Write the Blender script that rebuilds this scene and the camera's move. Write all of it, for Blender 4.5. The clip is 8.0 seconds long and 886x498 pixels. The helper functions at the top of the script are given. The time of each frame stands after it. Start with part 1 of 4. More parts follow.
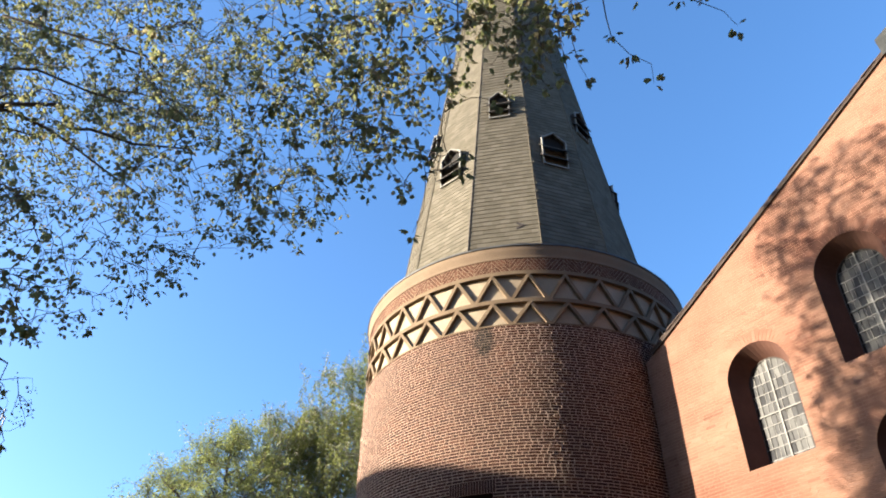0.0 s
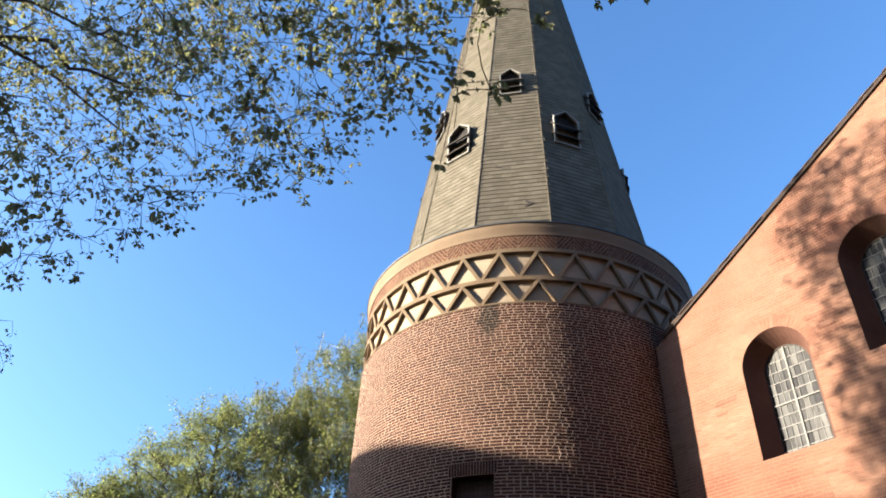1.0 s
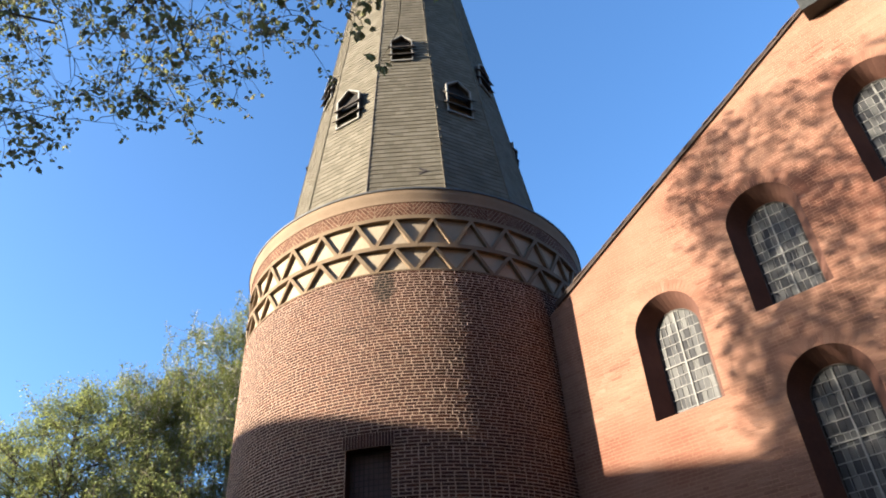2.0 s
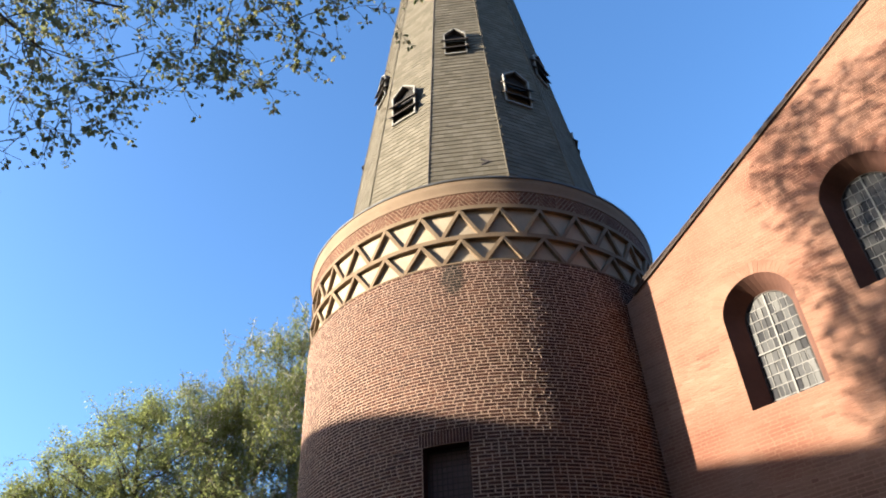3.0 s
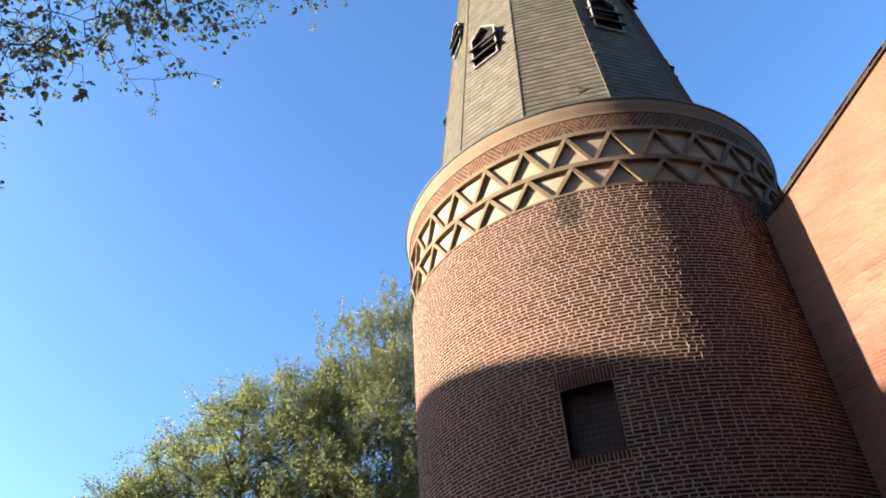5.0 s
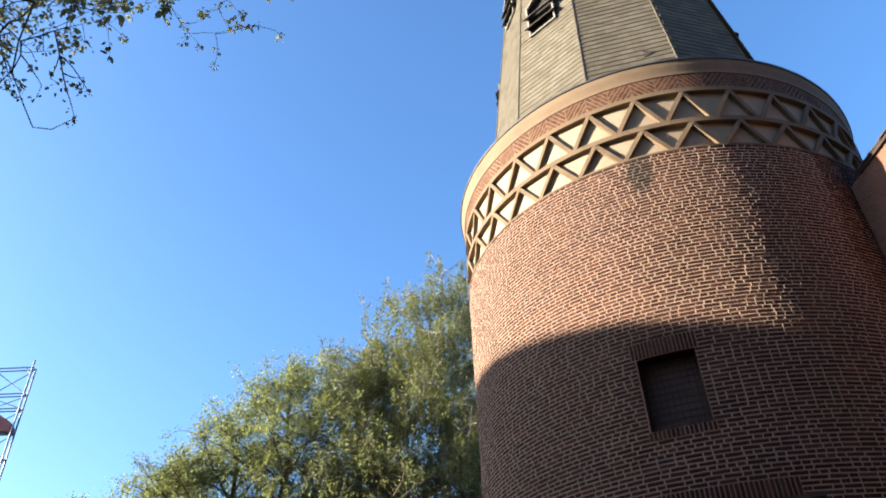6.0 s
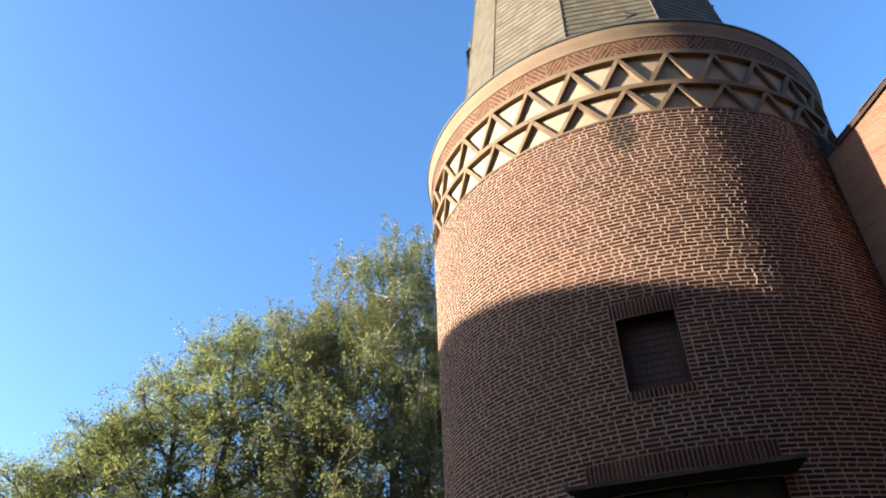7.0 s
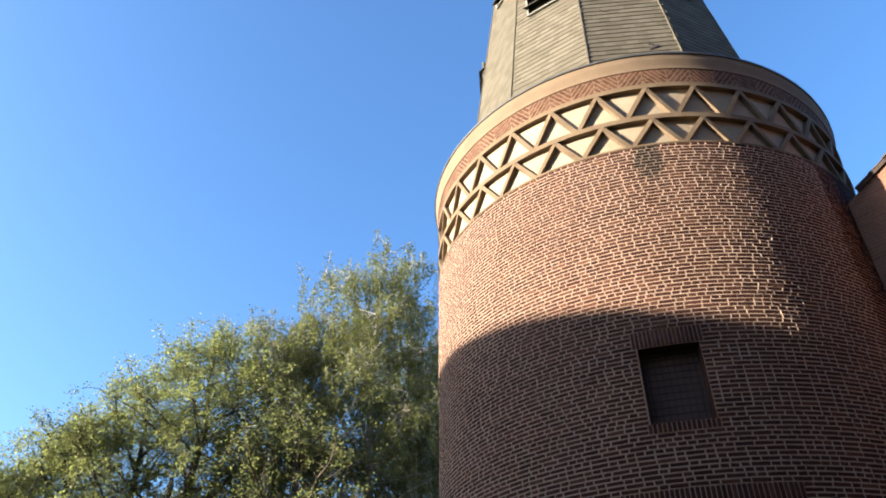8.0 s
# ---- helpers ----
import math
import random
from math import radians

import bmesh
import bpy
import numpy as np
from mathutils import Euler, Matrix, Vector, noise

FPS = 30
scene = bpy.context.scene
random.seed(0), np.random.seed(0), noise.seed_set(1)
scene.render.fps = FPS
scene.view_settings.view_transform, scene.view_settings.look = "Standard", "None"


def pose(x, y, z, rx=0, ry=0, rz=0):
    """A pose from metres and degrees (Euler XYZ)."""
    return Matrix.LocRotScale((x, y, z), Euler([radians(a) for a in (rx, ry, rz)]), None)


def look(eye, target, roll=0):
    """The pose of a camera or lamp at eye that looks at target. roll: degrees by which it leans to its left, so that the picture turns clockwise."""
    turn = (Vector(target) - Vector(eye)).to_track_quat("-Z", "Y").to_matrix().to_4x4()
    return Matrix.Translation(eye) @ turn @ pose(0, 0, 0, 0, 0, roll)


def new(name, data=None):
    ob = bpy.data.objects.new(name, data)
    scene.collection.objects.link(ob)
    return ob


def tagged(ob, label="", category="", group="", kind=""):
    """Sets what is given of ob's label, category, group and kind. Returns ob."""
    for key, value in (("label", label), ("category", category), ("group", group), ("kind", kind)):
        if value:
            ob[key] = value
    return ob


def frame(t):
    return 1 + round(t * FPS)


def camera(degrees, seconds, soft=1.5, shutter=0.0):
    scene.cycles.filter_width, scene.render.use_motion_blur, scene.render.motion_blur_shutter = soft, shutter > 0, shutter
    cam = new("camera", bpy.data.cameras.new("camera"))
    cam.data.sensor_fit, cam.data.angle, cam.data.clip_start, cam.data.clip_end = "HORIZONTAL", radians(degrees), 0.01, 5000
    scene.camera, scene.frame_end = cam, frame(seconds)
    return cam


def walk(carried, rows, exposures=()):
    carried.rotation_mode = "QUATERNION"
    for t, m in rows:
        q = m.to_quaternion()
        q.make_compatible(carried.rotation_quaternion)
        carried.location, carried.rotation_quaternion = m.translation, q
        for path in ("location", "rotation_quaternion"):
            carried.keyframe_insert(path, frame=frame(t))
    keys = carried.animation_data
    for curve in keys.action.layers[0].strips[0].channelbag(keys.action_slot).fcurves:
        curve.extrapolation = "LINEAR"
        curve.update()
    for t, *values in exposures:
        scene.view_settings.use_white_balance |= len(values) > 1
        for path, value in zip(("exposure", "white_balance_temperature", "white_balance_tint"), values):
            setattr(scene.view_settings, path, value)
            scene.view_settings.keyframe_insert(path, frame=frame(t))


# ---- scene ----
cam = camera(62.2, 8.0, soft=1.9)
METRES, EYE, TILT, LEAN, TURN = 6.9, 1.6, 0.0, 0.0, -7.9
ROWS = [
    (0.0, 0.0, 0.0, 0.0, -0.78, 38.67, -0.97),
    (0.2, -0.01, 0.0212, 0.0023, -2.75, 38.17, -1.38),
    (0.5, -0.0209, 0.0503, 0.0007, -3.77, 37.43, -0.84),
    (0.8, -0.0267, 0.0866, 0.0061, -2.54, 38.43, -1.43),
    (1.0, -0.0305, 0.1091, 0.0056, -2.39, 38.1, -2.54),
    (1.3, -0.0436, 0.1464, 0.0027, -3.67, 36.69, -2.45),
    (1.5, -0.0558, 0.1705, 0.0026, -7.33, 36.59, -1.3),
    (1.8, -0.0719, 0.203, 0.0067, -11.13, 37.12, 1.87),
    (2.0, -0.0835, 0.2252, 0.0119, -10.51, 36.97, 2.97),
    (2.2, -0.0927, 0.2482, 0.0127, -8.53, 37.15, 3.68),
    (3.3, -0.1595, 0.3719, 0.0166, -6.26, 38.08, 2.28),
    (3.5, -0.1691, 0.3958, 0.016, -5.71, 37.81, 2.55),
    (3.8, -0.1801, 0.4345, 0.0196, -2.98, 38.53, 2.65),
    (4.0, -0.189, 0.4585, 0.0203, -1.48, 38.79, 2.78),
    (4.2, -0.1984, 0.4828, 0.0234, -0.87, 38.64, 1.62),
    (5.3, -0.2764, 0.5978, 0.0216, 0.81, 37.26, 3.87),
    (5.5, -0.293, 0.6178, 0.0219, 0.9, 37.53, 3.69),
    (6.0, -0.3366, 0.6647, 0.0184, 2.5, 36.87, 1.95),
    (6.3, -0.3636, 0.6892, 0.0206, 0.72, 35.79, 1.76),
    (6.5, -0.3799, 0.705, 0.018, -0.13, 34.83, 2.24),
    (6.8, -0.3996, 0.7364, 0.0197, -1.21, 34.58, 3.02),
    (7.0, -0.4138, 0.7565, 0.0199, -2.72, 34.72, 2.44),
    (7.3, -0.4412, 0.781, 0.0256, -5.04, 34.57, 0.63),
    (7.5, -0.4636, 0.7909, 0.0205, -5.78, 34.77, 0.14),
    (8.0, -0.5192, 0.8196, 0.0296, -7.07, 36.6, 0.27),
]
walk(cam, [(t, pose(0, 0, EYE, TILT, LEAN, TURN) @ pose(METRES * x, METRES * y, METRES * z, 90 + pitch, roll, yaw)) for t, x, y, z, yaw, pitch, roll in ROWS],
     [(0.0, 2.64, 5740, 10), (8.0, 2.64, 5740, 10)])

# ---- sky, sun, exposure ----
SUN_TH, SUN_EL = 174.4, 12.7          # direction to the sun: degrees from +x towards +y, and height
world = bpy.data.worlds.new("world")
scene.world = world
world.use_nodes = True
wn = world.node_tree
wn.nodes.clear()
sky = wn.nodes.new("ShaderNodeTexSky")
sky.sky_type = "NISHITA"
sky.sun_disc = False
sky.sun_elevation = radians(SUN_EL)
sky.sun_rotation = radians(90 - SUN_TH)
sky.altitude, sky.air_density, sky.dust_density, sky.ozone_density = 50, 1.0, 2.0, 3.3
bg = wn.nodes.new("ShaderNodeBackground")
bg.inputs["Strength"].default_value = 0.074
wo = wn.nodes.new("ShaderNodeOutputWorld")
deep = wn.nodes.new("ShaderNodeHueSaturation")
deep.inputs["Saturation"].default_value = 1.05
wn.links.new(sky.outputs[0], deep.inputs["Color"])
wn.links.new(deep.outputs[0], bg.inputs["Color"])
wn.links.new(bg.outputs[0], wo.inputs["Surface"])

sun_data = bpy.data.lights.new("sun", "SUN")
sun_data.energy, sun_data.angle, sun_data.color = 5.0, radians(0.5), (1.0, 0.82, 0.57)
sun = new("sun", sun_data)
_v = Vector((math.cos(radians(SUN_TH)) * math.cos(radians(SUN_EL)), math.sin(radians(SUN_TH)) * math.cos(radians(SUN_EL)), math.sin(radians(SUN_EL))))
sun.matrix_world = look(_v * 60, (0, 0, 0))

# ---- materials ----


class Mat:
    """A small node-material writer."""

    def __init__(self, name, rough=0.85, metal=0.0, spec=0.3):
        self.m = bpy.data.materials.new(name)
        self.m.use_nodes = True
        self.t = self.m.node_tree
        self.b = self.t.nodes["Principled BSDF"]
        self.b.inputs["Roughness"].default_value = rough
        self.b.inputs["Metallic"].default_value = metal
        self.b.inputs["Specular IOR Level"].default_value = spec
        self.co = self.node("ShaderNodeTexCoord").outputs["Object"]
        self.geo = None

    def node(self, kind, **sets):
        n = self.t.nodes.new(kind)
        for k, v in sets.items():
            n.inputs[k].default_value = v
        return n

    def link(self, a, b):
        self.t.links.new(a, b)

    def noise(self, scale, detail=4, rough=0.6, stretch=None, world=False):
        n = self.node("ShaderNodeTexNoise", Scale=scale, Detail=detail, Roughness=rough)
        src = self.co
        if world:
            src = self.node("ShaderNodeNewGeometry").outputs["Position"]
        if stretch:
            mp = self.node("ShaderNodeMapping")
            mp.inputs["Scale"].default_value = stretch
            self.link(src, mp.inputs["Vector"])
            src = mp.outputs[0]
        self.link(src, n.inputs["Vector"])
        return n.outputs["Fac"]

    def ramp(self, fac, stops):
        r = self.node("ShaderNodeValToRGB")
        e = r.color_ramp.elements
        while len(e) < len(stops):
            e.new(0.5)
        for el, (p, c) in zip(e, stops):
            el.position = p
            el.color = (*c, 1) if len(c) == 3 else c
        self.link(fac, r.inputs[0])
        return r.outputs[0]

    def mix(self, fac, a, b, kind="MIX"):
        n = self.t.nodes.new("ShaderNodeMixRGB")
        n.blend_type = kind
        for i, v in ((0, fac), (1, a), (2, b)):
            if isinstance(v, (int, float)):
                n.inputs[i].default_value = v
            elif isinstance(v, tuple):
                n.inputs[i].default_value = (*v, 1)
            else:
                self.link(v, n.inputs[i])
        return n.outputs[0]

    def math(self, op, a, b=0.0):
        n = self.t.nodes.new("ShaderNodeMath")
        n.operation = op
        for i, v in ((0, a), (1, b)):
            if isinstance(v, (int, float)):
                n.inputs[i].default_value = v
            else:
                self.link(v, n.inputs[i])
        return n.outputs[0]

    def each(self):
        """A random number for every piece, whether it is an object or an island of a joined mesh."""
        a = self.node("ShaderNodeObjectInfo").outputs["Random"]
        b = self.node("ShaderNodeNewGeometry").outputs["Random Per Island"]
        return self.math("FRACT", self.math("ADD", a, b))

    def color(self, c):
        if isinstance(c, tuple):
            self.b.inputs["Base Color"].default_value = (*c, 1)
        else:
            self.link(c, self.b.inputs["Base Color"])
        return self

    def roughness(self, fac, lo, hi):
        n = self.node("ShaderNodeMapRange")
        n.inputs["To Min"].default_value, n.inputs["To Max"].default_value = lo, hi
        self.link(fac, n.inputs["Value"])
        self.link(n.outputs[0], self.b.inputs["Roughness"])
        return self

    def bump(self, fac, strength=0.4, distance=0.01):
        n = self.node("ShaderNodeBump", Strength=strength, Distance=distance)
        self.link(fac, n.inputs["Height"])
        self.link(n.outputs[0], self.b.inputs["Normal"])
        return self


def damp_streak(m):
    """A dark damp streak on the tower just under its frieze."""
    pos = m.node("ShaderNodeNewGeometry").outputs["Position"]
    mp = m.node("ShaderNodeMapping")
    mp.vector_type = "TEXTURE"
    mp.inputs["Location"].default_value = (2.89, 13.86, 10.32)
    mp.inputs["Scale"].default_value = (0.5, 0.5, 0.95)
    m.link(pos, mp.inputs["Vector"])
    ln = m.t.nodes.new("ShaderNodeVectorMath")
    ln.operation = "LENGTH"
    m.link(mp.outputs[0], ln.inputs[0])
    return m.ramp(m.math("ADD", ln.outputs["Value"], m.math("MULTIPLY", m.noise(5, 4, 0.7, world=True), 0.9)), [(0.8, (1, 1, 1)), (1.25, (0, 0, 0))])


def brick_material(name, stops, stain, patch, pale=0.0):
    m = Mat(name, 0.9, 0.0, 0.12)
    base = m.ramp(m.each(), stops)
    grain = m.noise(60, 5, 0.7, world=True)
    col = m.mix(0.5, base, m.ramp(grain, [(0.3, (0.45, 0.45, 0.45)), (0.7, (1, 1, 1))]), "MULTIPLY")
    blot = m.noise(0.55, 5, 0.6, world=True)
    col = m.mix(m.ramp(blot, [(0.43, (0, 0, 0)), (0.62, patch)]), col, stain)
    streak = m.noise(1.3, 5, 0.68, (0.6, 0.6, 2.4), world=True)
    col = m.mix(0.55, col, m.ramp(streak, [(0.36, (0.55, 0.5, 0.47)), (0.58, (1, 1, 1))]), "MULTIPLY")
    wide = m.noise(0.21, 3, 0.5, world=True)
    col = m.mix(m.ramp(wide, [(0.45, (0, 0, 0)), (0.75, (pale, pale, pale))]), col, (0.26, 0.165, 0.115))
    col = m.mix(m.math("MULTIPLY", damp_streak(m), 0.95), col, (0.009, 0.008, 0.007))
    m.color(col).bump(grain, 0.3, 0.0022)
    return m.m


def mortar_material(name, light, dark):
    m = Mat(name, 0.95)
    f = m.noise(0.7, 5, 0.62, world=True)
    col = m.ramp(f, [(0.36, light), (0.66, light), (0.76, dark)])
    g = m.noise(90, 4, 0.7, world=True)
    col = m.mix(0.35, col, m.ramp(g, [(0.25, (0.5, 0.5, 0.5)), (0.7, (1, 1, 1))]), "MULTIPLY")
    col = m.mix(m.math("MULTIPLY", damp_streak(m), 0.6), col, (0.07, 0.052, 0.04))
    m.color(col).bump(g, 0.8, 0.016)
    m.b.inputs["Diffuse Roughness"].default_value = 0.3
    return m.m


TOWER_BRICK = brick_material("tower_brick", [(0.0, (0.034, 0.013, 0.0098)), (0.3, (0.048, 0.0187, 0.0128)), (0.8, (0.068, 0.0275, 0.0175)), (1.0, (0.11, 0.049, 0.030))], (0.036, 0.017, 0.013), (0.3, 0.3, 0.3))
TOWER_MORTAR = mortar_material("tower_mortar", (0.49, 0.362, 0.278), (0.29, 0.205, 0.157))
CHURCH_BRICK = brick_material("church_brick", [(0.0, (0.12, 0.055, 0.037)), (0.06, (0.168, 0.087, 0.058)), (0.4, (0.18, 0.095, 0.064)), (0.9, (0.192, 0.104, 0.071)), (1.0, (0.22, 0.126, 0.09))], (0.138, 0.055, 0.035), (0.7, 0.7, 0.7), 0.6)
CHURCH_MORTAR = mortar_material("church_mortar", (0.235, 0.128, 0.086), (0.185, 0.095, 0.062))


def plain(name, c1, c2, rough=0.8, metal=0.0, scale=6, fine=60, bump=0.3, dist=0.004, stretch=None, spec=0.3):
    m = Mat(name, rough, metal, spec)
    a = m.noise(scale, 5, 0.6, stretch, world=True)
    b = m.noise(fine, 4, 0.7, stretch, world=True)
    col = m.ramp(a, [(0.3, c1), (0.7, c2)])
    col = m.mix(0.4, col, m.ramp(b, [(0.3, (0.55, 0.55, 0.55)), (0.7, (1, 1, 1))]), "MULTIPLY")
    m.color(col).bump(b, bump, dist)
    return m.m


SANDSTONE = plain("ochre_stone", (0.103, 0.069, 0.04), (0.154, 0.109, 0.066), 0.9, scale=2.2, fine=45)
BAND = plain("band_render", (0.138, 0.094, 0.059), (0.175, 0.124, 0.079), 0.9, scale=1.6, fine=40)
PLASTER = plain("cream_plaster", (0.25, 0.196, 0.135), (0.305, 0.25, 0.18), 0.95, scale=3, fine=50)
LEAD = plain("lead", (0.055, 0.055, 0.055), (0.10, 0.10, 0.095), 0.55, 0.4, scale=3, fine=30, bump=0.2)
BOX_METAL = plain("weathered_copper", (0.018, 0.019, 0.018), (0.042, 0.043, 0.04), 0.5, 0.4, scale=5, fine=30, bump=0.2)
WHITE_WOOD = plain("grey_white_wood", (0.14, 0.136, 0.125), (0.235, 0.228, 0.208), 0.7, scale=5, fine=40)
# gable brick made darker: the reveals' shade is put into this colour
REVEAL = plain("shaded_reveal_brick", (0.07, 0.031, 0.021), (0.11, 0.05, 0.034), 0.9, scale=1.6, fine=26, bump=0.5, dist=0.005)
DARK_WOOD = plain("dark_wood", (0.025, 0.02, 0.018), (0.06, 0.048, 0.04), 0.8, scale=4, fine=40)
# near-black colour standing in for unlit space behind openings
DARK_IN = plain("unlit_inside", (0.012, 0.011, 0.011), (0.02, 0.018, 0.017), 0.95)
GREY_DOOR = plain("grey_door", (0.05, 0.045, 0.04), (0.085, 0.08, 0.07), 0.75, scale=3, fine=30)
WINDOW_DARK = plain("brown_window_board", (0.09, 0.062, 0.06), (0.12, 0.082, 0.079), 0.9, scale=3, fine=30, spec=0.05)
ROOF_TILE = plain("roof_tile", (0.05, 0.036, 0.031), (0.085, 0.06, 0.048), 0.85, scale=4, fine=30)
VERGE = plain("verge_board", (0.03, 0.02, 0.016), (0.055, 0.036, 0.027), 0.8, scale=4, fine=30)
STEEL = plain("painted_steel", (0.10, 0.11, 0.14), (0.16, 0.17, 0.21), 0.5, 0.4)
RED_PAINT = plain("dark_red_paint", (0.10, 0.02, 0.035), (0.16, 0.035, 0.05), 0.55)
RENDER_WALL = plain("house_render", (0.40, 0.36, 0.30), (0.52, 0.48, 0.40), 0.9, scale=1, fine=30)
GLAZING_BAR = plain("glazing_bar", (0.1, 0.098, 0.092), (0.16, 0.155, 0.145), 0.6, scale=8, fine=50)
BARK = plain("bark", (0.045, 0.035, 0.028), (0.11, 0.09, 0.07), 0.95, scale=5, fine=40, bump=0.8, dist=0.01, stretch=(1, 1, 0.3))
BIRCH_BARK = plain("birch_bark", (0.16, 0.14, 0.11), (0.55, 0.52, 0.46), 0.85, scale=4, fine=25, bump=0.4, stretch=(1, 1, 2.5))


def slate_material():
    m = Mat("slate", 0.8, 0.0, 0.06)
    base = m.ramp(m.each(), [(0.0, (0.09, 0.079, 0.059)), (0.5, (0.106, 0.094, 0.071)), (1.0, (0.123, 0.11, 0.085))])
    blot = m.noise(0.8, 5, 0.65, world=True)
    col = m.mix(m.ramp(blot, [(0.5, (0, 0, 0)), (0.72, (0.6, 0.6, 0.6))]), base, (0.072, 0.063, 0.049))
    g = m.noise(35, 4, 0.7, world=True)
    col = m.mix(0.4, col, m.ramp(g, [(0.3, (0.6, 0.6, 0.6)), (0.7, (1, 1, 1))]), "MULTIPLY")
    m.color(col).bump(g, 0.3, 0.004)
    return m.m


SLATE = slate_material()
HERR_BRICK = brick_material("rim_brick", [(0.0, (0.07, 0.029, 0.017)), (0.5, (0.088, 0.039, 0.023)), (1.0, (0.115, 0.055, 0.033))], (0.07, 0.034, 0.024), (0.3, 0.3, 0.3))
# kept dark so the added sky blockers bounce little light
BLOCKER_BRICK = plain("dark_blocker_brick", (0.07, 0.045, 0.035), (0.12, 0.075, 0.055), 0.95, scale=1.5, fine=30)


def glass_material():
    m = Mat("leaded_glass", 0.3, 0.0, 0.1)
    n = m.noise(7, 3, 0.5, world=True)
    col = m.ramp(m.each(), [(0.0, (0.014, 0.014, 0.016)), (0.55, (0.032, 0.032, 0.033)), (1.0, (0.07, 0.069, 0.066))])
    m.color(col).bump(n, 0.35, 0.01)
    m.roughness(m.noise(5, 3), 0.35, 0.6)
    return m.m


GLASS = glass_material()


def leaf_material(name, stops, trans, glow=(1.0, 1.08, 0.72)):
    m = Mat(name, 0.6, 0.0, 0.3)
    col = m.ramp(m.each(), stops)
    m.color(col)
    tr = m.node("ShaderNodeBsdfTranslucent")
    m.link(m.mix(1.0, col, glow, "MULTIPLY"), tr.inputs["Color"])
    mx = m.node("ShaderNodeMixShader")
    mx.inputs[0].default_value = trans
    out = m.t.nodes["Material Output"]
    m.link(m.b.outputs[0], mx.inputs[1])
    m.link(tr.outputs[0], mx.inputs[2])
    m.link(mx.outputs[0], out.inputs["Surface"])
    return m.m


LEAF_NEAR = leaf_material("spring_leaf", [(0.0, (0.12, 0.128, 0.08)), (0.4, (0.155, 0.165, 0.082)), (0.75, (0.195, 0.195, 0.095)), (1.0, (0.22, 0.18, 0.125))], 0.55, (1.0, 1.04, 0.85))
LEAF_FAR = leaf_material("tree_leaf", [(0.0, (0.148, 0.163, 0.076)), (0.5, (0.188, 0.199, 0.093)), (1.0, (0.228, 0.23, 0.117))], 0.6)
LEAF_BIRCH = leaf_material("birch_leaf", [(0.0, (0.095, 0.106, 0.04)), (0.5, (0.13, 0.137, 0.05)), (1.0, (0.17, 0.17, 0.068))], 0.5)


def ground_material():
    m = Mat("grass_ground", 0.95)
    a = m.noise(0.25, 6, 0.65, world=True)
    b = m.noise(30, 4, 0.7, world=True)
    col = m.ramp(a, [(0.35, (0.035, 0.05, 0.018)), (0.6, (0.055, 0.068, 0.026)), (0.75, (0.10, 0.088, 0.068))])
    m.color(m.mix(0.5, col, m.ramp(b, [(0.3, (0.4, 0.4, 0.4)), (0.7, (1, 1, 1))]), "MULTIPLY")).bump(b, 0.7, 0.02)
    return m.m


GROUND = ground_material()

# ---- mesh tools ----
from mathutils.geometry import tessellate_polygon

rnd = random.Random(7)


class MB:
    """Collects corners and faces of one mesh."""

    def __init__(self):
        self.v, self.f = [], []

    def add(self, verts, faces):
        k = len(self.v)
        self.v.extend(verts)
        self.f.extend([tuple(i + k for i in f) for f in faces])

    def hexa(self, p):
        """A box from eight corners: four below, four above, both the same way round."""
        self.add(p, [(3, 2, 1, 0), (4, 5, 6, 7), (0, 1, 5, 4), (1, 2, 6, 5), (2, 3, 7, 6), (3, 0, 4, 7)])

    def box(self, a, b, m=None):
        (x0, y0, z0), (x1, y1, z1) = a, b
        p = [(x0, y0, z0), (x1, y0, z0), (x1, y1, z0), (x0, y1, z0), (x0, y0, z1), (x1, y0, z1), (x1, y1, z1), (x0, y1, z1)]
        if m is not None:
            p = [tuple(m @ Vector(q)) for q in p]
        self.hexa(p)

    def prism(self, front, back):
        """A solid between two outlines of as many corners."""
        n = len(front)
        self.add(list(front) + list(back), [tuple(range(n)), tuple(range(2 * n - 1, n - 1, -1))] + [(i, i + n, (i + 1) % n + n, (i + 1) % n) for i in range(n)])

    def tube(self, path, radii, sides=6):
        rings = []
        for i, p in enumerate(path):
            p = Vector(p)
            d = Vector(path[min(i + 1, len(path) - 1)]) - Vector(path[max(i - 1, 0)])
            d = d.normalized() if d.length > 1e-6 else Vector((0, 0, 1))
            a = d.orthogonal().normalized()
            b = d.cross(a)
            rings.append([tuple(p + radii[i] * (math.cos(2 * math.pi * k / sides) * a + math.sin(2 * math.pi * k / sides) * b)) for k in range(sides)])
        f = []
        for i in range(len(rings) - 1):
            for k in range(sides):
                f.append((i * sides + k, i * sides + (k + 1) % sides, (i + 1) * sides + (k + 1) % sides, (i + 1) * sides + k))
        f.append(tuple(reversed(range(sides))))
        f.append(tuple(range((len(rings) - 1) * sides, len(rings) * sides)))
        self.add([q for r in rings for q in r], f)

    def mesh(self, name, material):
        me = bpy.data.meshes.new(name)
        me.from_pydata(self.v, [], self.f)
        if material:
            me.materials.append(material)
        return me


def part(name, mb, material, parent, label="", kind="", smooth=False):
    me = mb.mesh(name, material) if isinstance(mb, MB) else mb
    if smooth:
        me.polygons.foreach_set("use_smooth", [True] * len(me.polygons))
    ob = new(name, me)
    ob.parent = parent
    return tagged(ob, label=label, kind=kind)


